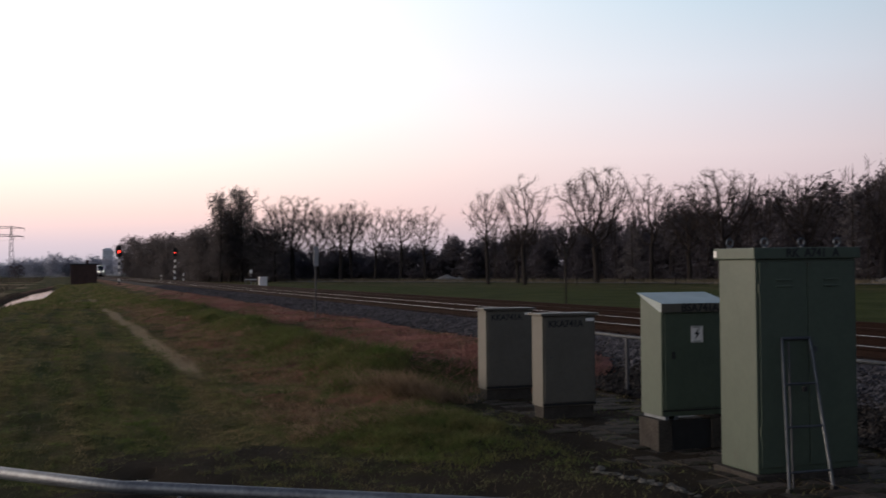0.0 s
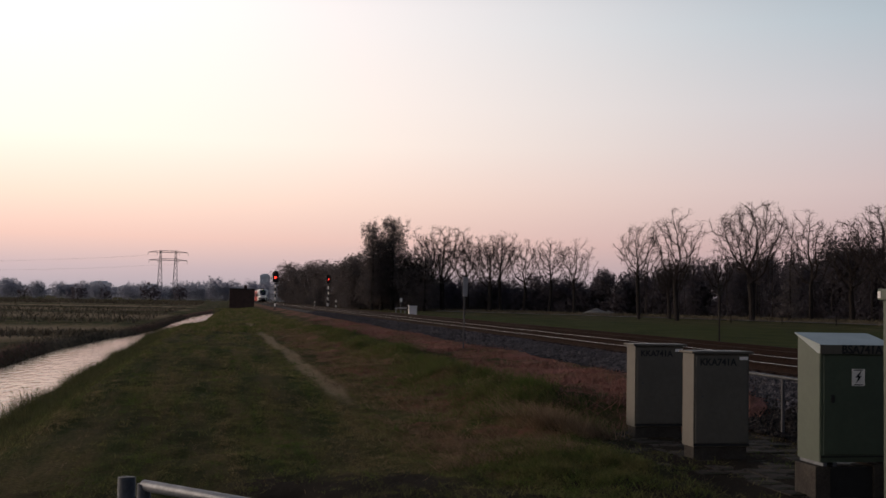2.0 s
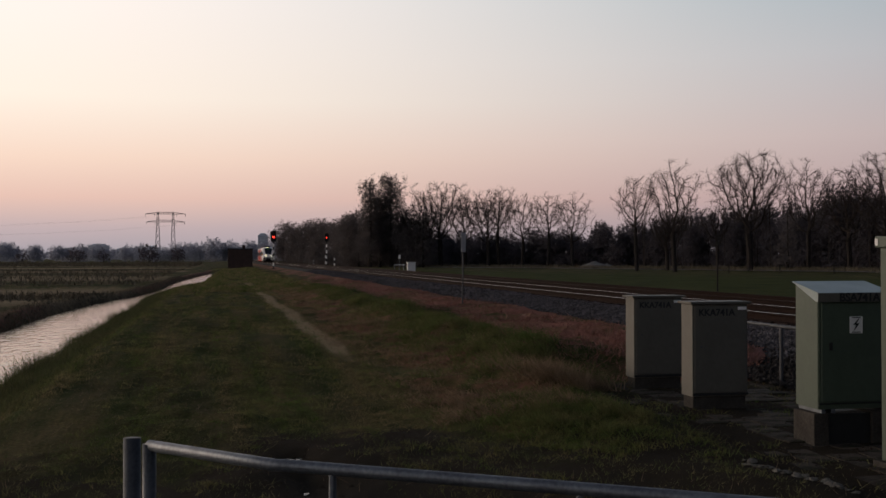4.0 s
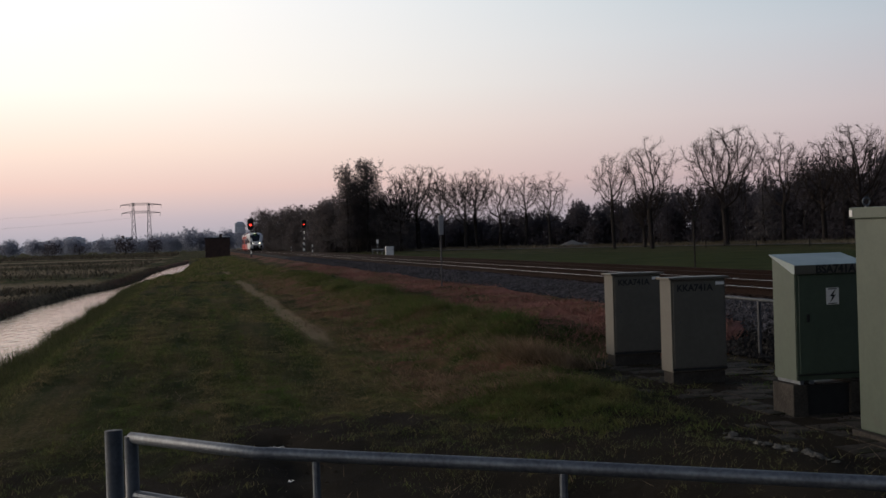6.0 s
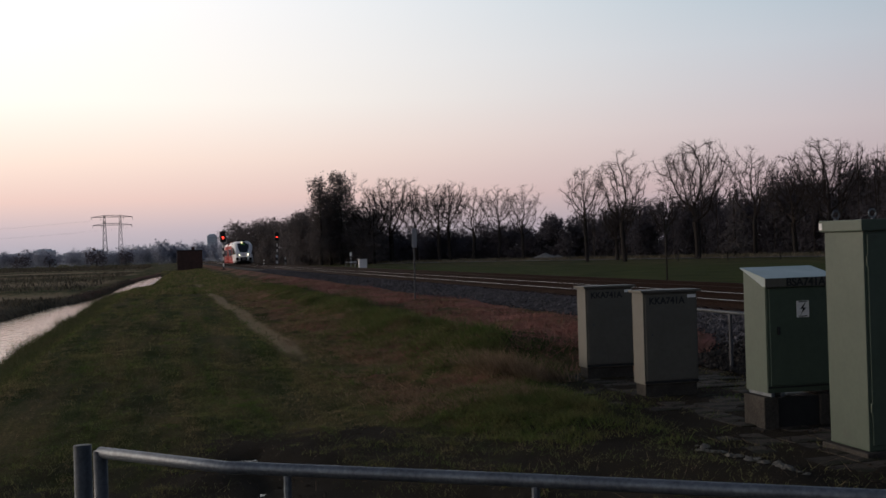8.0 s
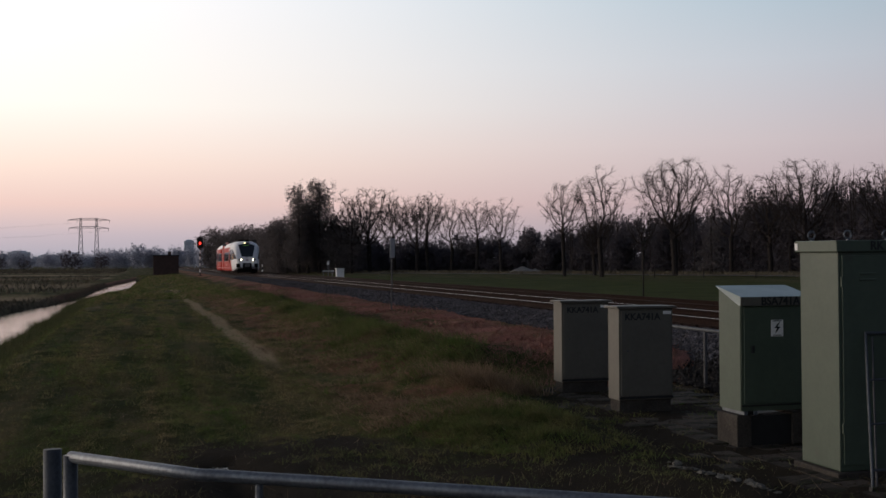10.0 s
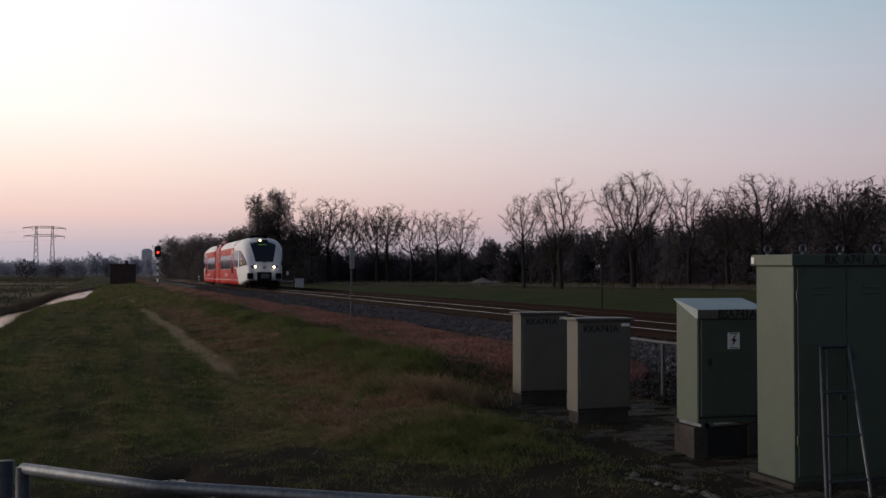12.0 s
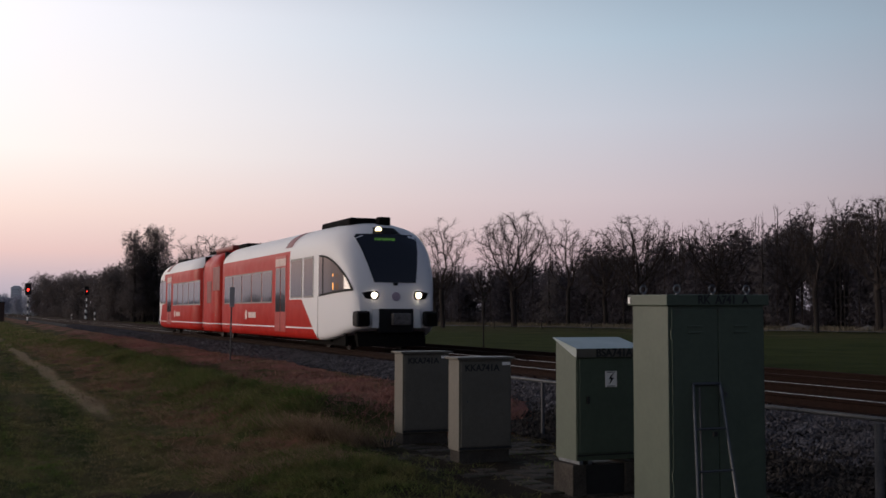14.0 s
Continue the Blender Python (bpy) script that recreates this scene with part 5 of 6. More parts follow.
# ------------------------------------------------------------------ signals, signs and far things
def build_signals():
    for x, y, zl, label in ((6.35, 140, 4.31, "railway light signal showing red on a striped post"), (17.1, 184, 5.0, "railway light signal showing red before the dark grove")):
        g = float(ground_z(x, y))
        t = thing("light_signal", pose(x, y, g), label, "signal", "light signals")
        z = zl - g
        for k in range(8):
            a, b = z * 0.78 * k / 8, z * 0.78 * (k + 1) / 8
            part("post_band", tube([(0, 0, a), (0, 0, b)], 0.085, 8), M["white"] if k % 2 else M["black"], t)
        part("post", tube([(0, 0.12, -0.1), (0, 0.12, z + 0.9)], 0.05, 8), M["black"], t)
        bm = boxed((-0.36, 0, z - 0.62), (0.36, 0.10, z + 0.80), 0.2)
        head = part("head", bm, M["black"], t, "black rounded backboard")
        r = 0.14 if y < 150 else 0.11
        part("red_lens", tube([(0, -0.06, z), (0, -0.001, z)], r, 14), M["red_lamp"], head, "glowing red lamp")
        part("hood", tube([(0, -0.25, z + 0.22), (0, -0.002, z + 0.24)], 0.06, 8), M["black"], head)
        for zz in (z + 0.36, z + 0.62):
            part("dark_lens", tube([(0, -0.04, zz), (0, -0.001, zz)], 0.10, 12), M["black"], head)
        part("foundation", boxed((-0.3, -0.3, -0.3), (0.3, 0.3, 0.06), 0.02), M["concrete"], t)
    for x, y, h in ((16.4, 178, 1.9), (17.8, 178, 1.7), (15.4 + 1.6, 210, 1.2)):
        g = float(ground_z(x, y))
        t = thing("marker_post", pose(x, y, g), "white and black marker post beside the line", "post", "marker posts")
        for k in range(4):
            part("band", tube([(0, 0, h * k / 4 - (0.1 if k == 0 else 0)), (0, 0, h * (k + 1) / 4)], 0.10, 8), M["white"] if k % 2 else M["black"], t)


def build_trackside():
    x, y = 6.80, 31.1
    g = float(ground_z(x, y))
    t = thing("track_sign", pose(x, y, g, 0, 0.5, 8), "narrow pale sign plate on a thin steel post", "sign")
    part("post", tube([(0, 0, -0.2), (0, 0, 2.4 - g)], 0.024, 8), M["dark_steel"], t)
    part("plate", boxed((-0.075, -0.045, 1.86 - g), (0.075, -0.030, 2.42 - g), 0.006), M["sign_grey"], t, "pale upright plate")
    x, y = 17.05, 100.0
    g = float(ground_z(x, y))
    t = thing("trackside_box", pose(x, y, g), "small white equipment box beside the far track", "cabinet")
    part("body", boxed((-0.36, -0.2, 0.12), (0.36, 0.25, 1.22 - g), 0.02), M["white"], t)
    part("foot", boxed((-0.3, -0.15, -0.2), (0.3, 0.2, 0.12), 0.01), M["concrete"], t)
    part("lid", boxed((-0.40, -0.24, 1.22 - g), (0.40, 0.29, 1.29 - g), 0.01), M["white"], t)
    t = thing("hand_rail", pose(15.95, 100.0, g), "short white tubular rail beside the equipment box", "rail")
    part("bar", tube([(-0.5, 0, 0.95), (0.55, 0, 0.95)], 0.035, 8), M["white"], t)
    for px in (-0.45, 0.4):
        part("leg", tube([(px, 0, -0.2), (px, 0, 0.95)], 0.03, 8), M["galvanised"], t)
    t = thing("lamp_post", pose(16.2, 101.5, g), "thin short post with a pale head", "post")
    part("pole", tube([(0, 0, -0.2), (0, 0, 1.5)], 0.035, 8), M["galvanised"], t)
    part("head", boxed((-0.10, -0.05, 1.5), (0.10, 0.05, 1.85), 0.03), M["white"], t)
    x, y = 25.6, 54.2
    g = float(ground_z(x, y))
    t = thing("meadow_post", pose(x, y, g), "dark thin post with two pale plates in the meadow", "post")
    part("pole", tube([(0, 0, -0.2), (0, 0, 3.1)], 0.045, 8), M["bark"], t)
    for z in (2.72, 3.05):
        part("plate", boxed((-0.13, -0.07, z - 0.10), (0.13, -0.05, z + 0.10), 0.01), M["concrete"], t, "pale square plate")
    # low fence posts along the meadow
    for k in range(9):
        x, y = 62 + 4.2 * k, 128 - 5.0 * k
        ob = part("fence_post", tube([(0, 0, -0.2), (0, 0, 1.05)], 0.06, 7), M["bark"])
        ob.location = (x, y, float(ground_z(x, y)))
        tagged(ob, "thin wooden fence post at the meadow's edge", "post", "meadow fence posts")


def build_far():
    t = thing("pump_house", pose(3.05, 190, -0.3), "low dark brick block with a flat roof and chimney", "building")
    part("wall", boxed((-2.05, -1.6, -0.3), (2.05, 1.6, 3.4), 0.03), M["brick"], t)
    part("roof", boxed((-2.15, -1.7, 3.4), (2.15, 1.7, 3.58), 0.02), M["black"], t)
    part("chimney", boxed((0.35, -0.3, 3.58), (0.85, 0.3, 4.15), 0.02), M["brick"], t)
    # double power-line portals
    for name, px, py, s, label in (("power_pylon", -34.0, 700, 1.0, "double-masted steel lattice power pylon"), ("power_pylon", 118, 2100, 1.05, "far steel lattice power pylon behind the grove")):
        t = thing(name, pose(px, py, -0.5), label, "pylon", "power pylons")
        H = 30.5 * s
        for sx in (-4.6, 4.6):
            bm = bmesh.new()
            for a, b in ((-1, -1), (1, -1), (1, 1), (-1, 1)):
                add_tube(bm, [(sx + a * 1.7, b * 1.7, 0), (sx + a * 0.45, b * 0.45, H)], 0.17, 4)
            zs = [H * v for v in (0, 0.16, 0.31, 0.45, 0.58, 0.70, 0.81, 0.91, 1.0)]
            for z0, z1 in zip(zs, zs[1:]):
                w0, w1 = 1.7 - 1.25 * z0 / H, 1.7 - 1.25 * z1 / H
                for b in (-1, 1):
                    add_tube(bm, [(sx - w0, b * w0, z0), (sx + w1, b * w1, z1)], 0.08, 4)
                    add_tube(bm, [(sx + w0, b * w0, z0), (sx - w1, b * w1, z1)], 0.08, 4)
                    add_tube(bm, [(sx + b * w0, -w0, z0), (sx + b * w1, w1, z1)], 0.08, 4)
            part("mast", bm, M["pylon"], t)
        for z, hw in ((H * 0.96, 12.0), (H * 0.80, 11.4)):
            bm = bmesh.new()
            add_tube(bm, [(-hw, 0, z), (hw, 0, z)], 0.16, 4)
            add_tube(bm, [(-hw, 0, z), (-4.6, 0, z + 1.1), (4.6, 0, z + 1.1), (hw, 0, z)], 0.14, 4)
            for k in range(-5, 6):
                add_tube(bm, [(k * 0.8, 0, z), (k * 0.8 + 0.4, 0, z + 1.1)], 0.07, 4)
            part("crossarm", bm, M["pylon"], t)
            for k in (-1, -0.55, 0.55, 1):
                part("insulator", tube([(hw * k, 0, z), (hw * k, 0, z - 1.7)], 0.12, 5), M["pylon"], t)
    for k, (x, z) in enumerate(((-12, 27.4), (-6.6, 27.4), (6.6, 22.6), (11.4, 22.6))):
        pts = [(-34 + x - 330 * f, 700 - 60 * f, z - 0.5 - 40 * f * (1 - f) * 0.8) for f in (0, 0.125, 0.25, 0.375, 0.5, 0.625, 0.75, 0.875, 1.0)]
        tagged(part("power_cable", tube(pts, 0.014, 4), M["pylon"]), "thin sagging power cable from the pylon", "cable", "power cables")
    # the town on the horizon
    for x, w, h, storeys, label in ((90, 22, 54, 14, "tall hazy round-topped tower block on the horizon"), (19, 15, 22, 5, "hazy office block on the horizon"), (-21, 16, 31, 8, "hazy flat block on the horizon"),
                                    (-70, 34, 24, 6, "long hazy flat block on the horizon"), (-205, 60, 20, 5, "long hazy flat block on the horizon"), (-150, 30, 26, 7, "hazy flat block on the horizon"), (-262, 44, 30, 8, "hazy flat block on the horizon")):
        t = thing("tower_block", pose(x, 2500, -0.5), label, "building", "town on the horizon")
        bm = boxed((-w / 2, -8, -1), (w / 2, 8, h), 0.3)
        part("wall", bm, M["far_wall"], t)
        part("roof", boxed((-w * 0.32, -6, h), (w * 0.32, 6, h + 3), 0.5), M["far_wall"], t)
        me = mesh_from("window_band", [(-w * 0.44, -8.15, 0), (w * 0.44, -8.15, 0), (w * 0.44, -8.15, 1.6), (-w * 0.44, -8.15, 1.6), (-w * 0.44, -8.0, 0), (w * 0.44, -8.0, 0), (w * 0.44, -8.0, 1.6), (-w * 0.44, -8.0, 1.6)],
                       [(0, 1, 2, 3), (4, 5, 1, 0), (3, 2, 6, 7), (1, 5, 6, 2), (4, 0, 3, 7)], M["far_glass"])
        for k in range(storeys):
            ob = part("window_band", me, None, t)
            ob.location = (0, 0, 3 + k * (h - 5) / storeys)
    # pale heaps and the road beyond the meadow
    rng = random.Random(2)
    for x, y, r, h in ((69.5, 200, 3.6, 1.35), (73, 203, 2.0, 0.9), (99, 114, 3.4, 0.95), (104, 107, 2.6, 0.7)):
        bm = bmesh.new()
        n, k = 18, 5
        rings = [[bm.verts.new((r * (1 - j / k) * math.cos(i * math.tau / n) * rng.uniform(0.9, 1.1), r * (1 - j / k) * math.sin(i * math.tau / n), h * (j / k) ** 0.8 * rng.uniform(0.88, 1.1) - 0.1)) for i in range(n)] for j in range(k)]
        tip = bm.verts.new((0, 0, h))
        for a, b in zip(rings, rings[1:]):
            for i in range(n):
                bm.faces.new((a[i], a[(i + 1) % n], b[(i + 1) % n], b[i]))
        for i in range(n):
            bm.faces.new((rings[-1][i], rings[-1][(i + 1) % n], tip))
        ob = part("gravel_heap", bm, M["gravel"])
        ob.location = (x, y, float(ground_z(x, y)))
        tagged(ob, "low pale heap of gravel beside the road", "gravel heap", "gravel heaps")
    line = [(40, 215), (58, 186), (74, 150), (83, 121), (97, 88), (116, 52), (140, 10)]
    V = [(x + s * 2.0, y + s * 1.0, float(ground_z(x, y)) + 0.12) for x, y in line for s in (-1, 1)]
    F = [(2 * i, 2 * i + 1, 2 * i + 3, 2 * i + 2) for i in range(len(line) - 1)]
    tagged(new("road", mesh_from("road", V, F, M["road"])), "narrow pale country road beyond the meadow", "road", kind="structure")


build_signals()
build_trackside()
build_far()


# ------------------------------------------------------------------ the train
# In its own space s runs back from the nose along +y, and z is the height over the rails.
TRAIN_L = 33.0
BODY_W = 1.47
ROOF_H, ROOF_P = 0.95, 2.4        # the roof shoulder: its height and how square it is


def livery_material():
    """Red sides, white cabs and roof, a thin white line near the sill."""
    m = material("red_white_livery", (0.46, 0.019, 0.011), (0.41, 0.017, 0.010), 2.0, 0.38, bump=0.015, fine=20, spec=0.10)
    nt = m.node_tree
    N, L = nt.nodes.new, nt.links.new
    p = nt.nodes["Principled BSDF"]
    red = p.inputs["Base Color"].links[0].from_socket
    tc = N("ShaderNodeTexCoord")
    sp = N("ShaderNodeSeparateXYZ")
    L(tc.outputs["Object"], sp.inputs[0])

    def math_(op, a, b=None):
        n = N("ShaderNodeMath"); n.operation = op
        for i, v in enumerate((a, b)):
            if v is None:
                continue
            if isinstance(v, (int, float)):
                n.inputs[i].default_value = v
            else:
                L(v, n.inputs[i])
        return n.outputs[0]

    y, z = sp.outputs["Y"], sp.outputs["Z"]
    up = math_("GREATER_THAN", z, 1.42)
    slant = math_("ADD", math_("MULTIPLY", math_("MINIMUM", z, 1.42), 1.45), 2.45)
    edge_f = math_("ADD", math_("MULTIPLY", up, 1.35), slant)                       # front cab
    white = math_("LESS_THAN", y, edge_f)
    edge_b = math_("SUBTRACT", TRAIN_L + 0.2, math_("MULTIPLY", slant, 0.62))
    white = math_("MAXIMUM", white, math_("GREATER_THAN", y, math_("SUBTRACT", edge_b, math_("MULTIPLY", up, 0.6))))
    roof = math_("MULTIPLY", math_("GREATER_THAN", z, 2.93), math_("SUBTRACT", 1.0, math_("MULTIPLY", math_("GREATER_THAN", y, 15.85), math_("LESS_THAN", y, 19.8))))
    white = math_("MAXIMUM", white, roof)
    line = math_("MULTIPLY", math_("GREATER_THAN", z, 0.555), math_("LESS_THAN", z, 0.60))
    white = math_("MAXIMUM", white, line)
    mix = N("ShaderNodeMix"); mix.data_type = "RGBA"
    L(white, mix.inputs["Factor"]); L(red, mix.inputs[6])
    mix.inputs[7].default_value = (0.80, 0.79, 0.79, 1)
    L(mix.outputs[2], p.inputs["Base Color"])
    return m


def build_train():
    T = {
        "body": livery_material(),
        "glass": glass_material("train_side_glass", (0.055, 0.05, 0.048), 0.05),
        "screen": glass_material("train_windscreen", (0.012, 0.013, 0.017), 0.06),
        "rubber": material("dark_rubber", (0.009, 0.009, 0.010), None, 8, 0.7, bump=0.05, spec=0.25),
        "frame": material("grey_window_frame", (0.30, 0.28, 0.27), None, 8, 0.5, bump=0.02),
        "red_dark": material("dark_red_panel", (0.22, 0.022, 0.014), (0.17, 0.018, 0.012), 3, 0.45, bump=0.03),
        "coupler": material("greasy_coupler_steel", (0.16, 0.15, 0.145), (0.06, 0.055, 0.05), 9, 0.5, metal=0.4, bump=0.3),
        "under": material("dark_underframe", (0.007, 0.0065, 0.006), (0.004, 0.004, 0.0035), 5, 0.95, bump=0.2, spec=0.1),
        "wheel": material("wheel_steel", (0.022, 0.019, 0.017), (0.014, 0.012, 0.011), 8, 0.6, metal=0.6, bump=0.1),
        "door_red": material("door_red", (0.42, 0.019, 0.011), (0.38, 0.017, 0.010), 3, 0.35, bump=0.02),
        "lamp": material("headlamp_glass", (0.9, 0.9, 0.85), None, 5, 0.2, bump=0, emit=(1.0, 0.86, 0.60), strength=7.0),
        "top_lamp": material("top_lamp_glass", (0.9, 0.8, 0.5), None, 5, 0.2, bump=0, emit=(1.0, 0.80, 0.38), strength=5.0),
        "led": material("green_led_text", (0.1, 0.3, 0.05), None, 5, 0.4, bump=0, emit=(0.30, 0.85, 0.12), strength=0.10),
        "orange": material("orange_cab_light", (0.8, 0.3, 0.05), None, 5, 0.4, bump=0, emit=(1.0, 0.42, 0.08), strength=1.1),
        "logo": material("pale_logo_paint", (0.72, 0.55, 0.50), None, 5, 0.5, bump=0),
        "logo_mauve": material("mauve_badge", (0.42, 0.34, 0.42), None, 5, 0.5, bump=0),
    }
    train = thing("diesel_railcar", Matrix.Identity(4), "red and white articulated railcar with lit headlamps", "train")

    def shape(s):
        """Half width, sill and roof height at s behind the nose."""
        w = np.interp(s, [0, 0.15, 0.4, 0.9, 1.6, 2.4, 3.2], [1.02, 1.12, 1.22, 1.33, 1.42, 1.46, BODY_W])
        b = np.interp(s, [0, 0.5, 1.4, 2.2, 2.8], [0.62, 0.52, 0.36, 0.27, 0.24])
        t = np.interp(s, [0, 0.04, 0.12, 0.30, 0.60, 0.95, 1.20, 1.55, 2.1, 3.2, 4.5], [1.45, 1.72, 1.95, 2.35, 2.85, 3.24, 3.38, 3.50, 3.58, 3.63, 3.64])
        return float(w), float(b), float(t)

    def ring(s, y):
        w, b, t = shape(s)
        h = min(ROOF_H, (t - b) * 0.36)
        half = [(w * 0.80, b), (w * 0.955, b + 0.02), (w * 0.985, b + 0.10)]
        zs = t - h
        for k in range(4):
            half.append((w, b + 0.2 + (zs - b - 0.2) * k / 3))
        p = ROOF_P
        for k in range(1, 11):
            a = math.radians(9 * k)
            half.append((w * math.cos(a) ** (2 / p), zs + h * math.sin(a) ** (2 / p)))
        full = half + [(-x, z) for x, z in half[-2::-1]]
        return [(x, y, z) for x, z in full]

    def side_x(s, z):
        """Half width of the body at s and height z."""
        w, b, t = shape(s)
        h = min(ROOF_H, (t - b) * 0.36)
        u = max(0.0, (z - (t - h)) / h)
        return w * max(0.0, 1 - min(u, 1.0) ** ROOF_P) ** (1 / ROOF_P)

    def shell(name, stations, caps):
        V, F = [], []
        for i, (s, y) in enumerate(stations):
            r = ring(s, y)
            k = len(r)
            V += r
            if i:
                b = len(V) - k
                F += [(b - k + j, b - k + (j + 1) % k, b + (j + 1) % k, b + j) for j in range(k)]
        if caps[0]:
            F.append(tuple(range(k))[::-1])
        if caps[1]:
            F.append(tuple(range(len(V) - k, len(V))))
        me = mesh_from(name, V, F, T["body"], smooth=True)
        bm = bmesh.new(); bm.from_mesh(me)
        bmesh.ops.recalc_face_normals(bm, faces=bm.faces)
        bm.to_mesh(me); bm.free()
        return part(name, me, None, train)

    nose = [0, 0.02, 0.04, 0.08, 0.12, 0.2, 0.3, 0.45, 0.6, 0.78, 0.95, 1.08, 1.2, 1.38, 1.55, 1.8, 2.1, 2.6, 3.2, 4.5]
    front = shell("front_car", [(s, s) for s in nose] + [(5.0, y) for y in (6.0, 9.0, 12.0, 15.75)], (True, True))
    module = shell("power_module", [(5.0, y) for y in (15.95, 17.8, 19.7)], (True, True))
    rear = shell("rear_car", [(5.0, y) for y in (19.9, 23.0, 27.0)] + [(s, TRAIN_L - s) for s in nose[::-1]], (True, True))
    for y in (15.75, 19.7):
        bm = bmesh.new()
        add_box(bm, (-1.36, y, 0.4), (1.36, y + 0.2, 3.40), 0.02)
        part("bellows", bm, T["rubber"], train)

    # side glazing and doors, on both sides
    def window(parent, sd, y0, y1, z0, z1, dark=False):
        x = sd * (BODY_W + 0.006)
        f = part("window_frame", boxed((min(x, x - sd * 0.05), y0, z0), (max(x, x - sd * 0.05), y1, z1), 0.004), T["frame"], parent)
        x2 = x + sd * 0.006
        part("pane", boxed((min(x2, x2 - sd * 0.02), y0 + 0.05, z0 + 0.05), (max(x2, x2 - sd * 0.02), y1 - 0.05, z1 - 0.05), 0.003), T["glass"], f)

    def door(parent, sd, y0, y1):
        x = sd * (BODY_W + 0.010)
        d = part("door", boxed((min(x, x - sd * 0.05), y0, 0.42), (max(x, x - sd * 0.05), y1, 2.82), 0.006), T["door_red"], parent)
        ym = (y0 + y1) / 2
        for a, b in ((y0 + 0.08, ym - 0.05), (ym + 0.05, y1 - 0.08)):
            x2 = x + sd * 0.005
            part("pane", boxed((min(x2, x2 - sd * 0.02), a, 1.05), (max(x2, x2 - sd * 0.02), b, 2.45), 0.003), T["glass"], d)
        part("lintel", boxed((min(x, x + sd * 0.008), y0 + 0.06, 2.50), (max(x, x + sd * 0.008), y1 - 0.06, 2.74), 0.003), T["logo"], d, "pale panel over the door")
        part("seam", boxed((min(x, x + sd * 0.006), ym - 0.012, 0.45), (max(x, x + sd * 0.006), ym + 0.012, 2.48)), T["rubber"], d)

    for sd in (-1, 1):
        for a, b in zip((8.0, 9.42, 10.9, 12.4, 13.9), (9.36, 10.84, 12.34, 13.84, 15.35)):
            window(front, sd, a, b, 1.34, 2.42)
        for a, b in zip((20.3, 21.7, 23.1, 24.5, 25.9), (21.64, 23.04, 24.44, 25.84, 27.2)):
            window(rear, sd, a, b, 1.34, 2.42)
        door(front, sd, 6.25, 7.6)
        door(rear, sd, 27.6, 28.9)
        for a, b in ((4.45, 5.75), (3.25, 4.30)):
            window(front, sd, a, b, 1.46, 2.66)
        window(rear, sd, 29.3, 30.3, 1.46, 2.6)
        window(rear, sd, 30.45, 31.0, 1.46, 2.6)
        # cab side window: an arch that drops towards the nose
        for car, base, sg in ((front, 0.0, 1), (rear, TRAIN_L, -1)):
            for nm, off, g, mt in (("cab_window_frame", 0.012, 0.0, T["rubber"]), ("cab_pane", 0.020, 0.055, T["glass"])):
                bm = bmesh.new()
                cols = []
                for i in range(15):
                    s = 0.22 + 2.0 * g + (2.50 - 2.8 * g) * i / 14
                    top = 1.60 + (1.06 - g) * max(0.0, 1 - ((2.72 - s) / (2.52 - 1.4 * g)) ** 2.2) ** 0.72
                    low = 1.48 + g + 0.14 * (1 - i / 14)
                    cols.append([bm.verts.new((sd * (side_x(s, low + (top - low) * j / 8) + off), base + sg * s, low + (top - low) * j / 8)) for j in range(9)])
                for p, q in zip(cols, cols[1:]):
                    for j in range(8):
                        bm.faces.new((p[j], q[j], q[j + 1], p[j + 1]))
                part(nm, bm, mt, car, smooth=True)
            part("cab_window_bar", boxed((sd * 1.47 - 0.012, base + sg * 2.28 - 0.03, 1.52), (sd * 1.47 + 0.012, base + sg * 2.28 + 0.03, 2.60)), T["rubber"], car)
        # panels and grilles of the power module
        x = sd * (BODY_W + 0.008)
        part("grille", boxed((min(x, x - sd * 0.03), 17.9, 1.40), (max(x, x - sd * 0.03), 18.8, 2.30), 0.01), T["red_dark"], module)
        part("grille", boxed((min(x, x - sd * 0.03), 16.3, 1.90), (max(x, x - sd * 0.03), 17.6, 2.85), 0.01), T["red_dark"], module)
        part("panel_seam", boxed((min(x, x - sd * 0.03), 19.55, 0.3), (max(x, x - sd * 0.03), 19.60, 3.0)), T["rubber"], module)
        for zz in (0.9, 1.0):
            part("handle", boxed((min(x, x - sd * 0.03), 17.0, zz), (max(x, x - sd * 0.03), 17.12, zz + 0.05)), T["red_dark"], module)
        # plain bars where the operator's mark stands
        for car, y in ((front, 10.2), (rear, 25.2)):
            part("mark", boxed((min(x, x - sd * 0.03), y, 0.84), (max(x, x - sd * 0.03), y + 1.1, 1.04)), T["logo"], car)
            part("mark_badge", tube([(x - sd * 0.03, y + 1.45, 0.95), (x + sd * 0.002, y + 1.45, 0.95)], 0.17, 14), T["logo"], car)
        # red roof flank behind the cab
        for car, y in ((front, 5.75), (rear, 28.6)):
            bm = bmesh.new()
            vs = []
            for yy in (y, y + 0.8):
                r = ring(5.0, yy)
                pr = [p for p in r if p[0] * sd > 0 and 2.95 < p[2] < 3.62]
                vs.append([bm.verts.new((p[0] * 1.008, p[1], p[2] + 0.006)) for p in pr])
            for i in range(len(vs[0]) - 1):
                bm.faces.new((vs[0][i], vs[0][i + 1], vs[1][i + 1], vs[1][i]))
            part("roof_flank", bm, T["red_dark"], car)
        part("cab_seam", boxed((min(x - sd * 0.005, x - sd * 0.03), 2.82, 0.3), (max(x - sd * 0.005, x - sd * 0.03), 2.835, 1.50)), T["frame"], front)

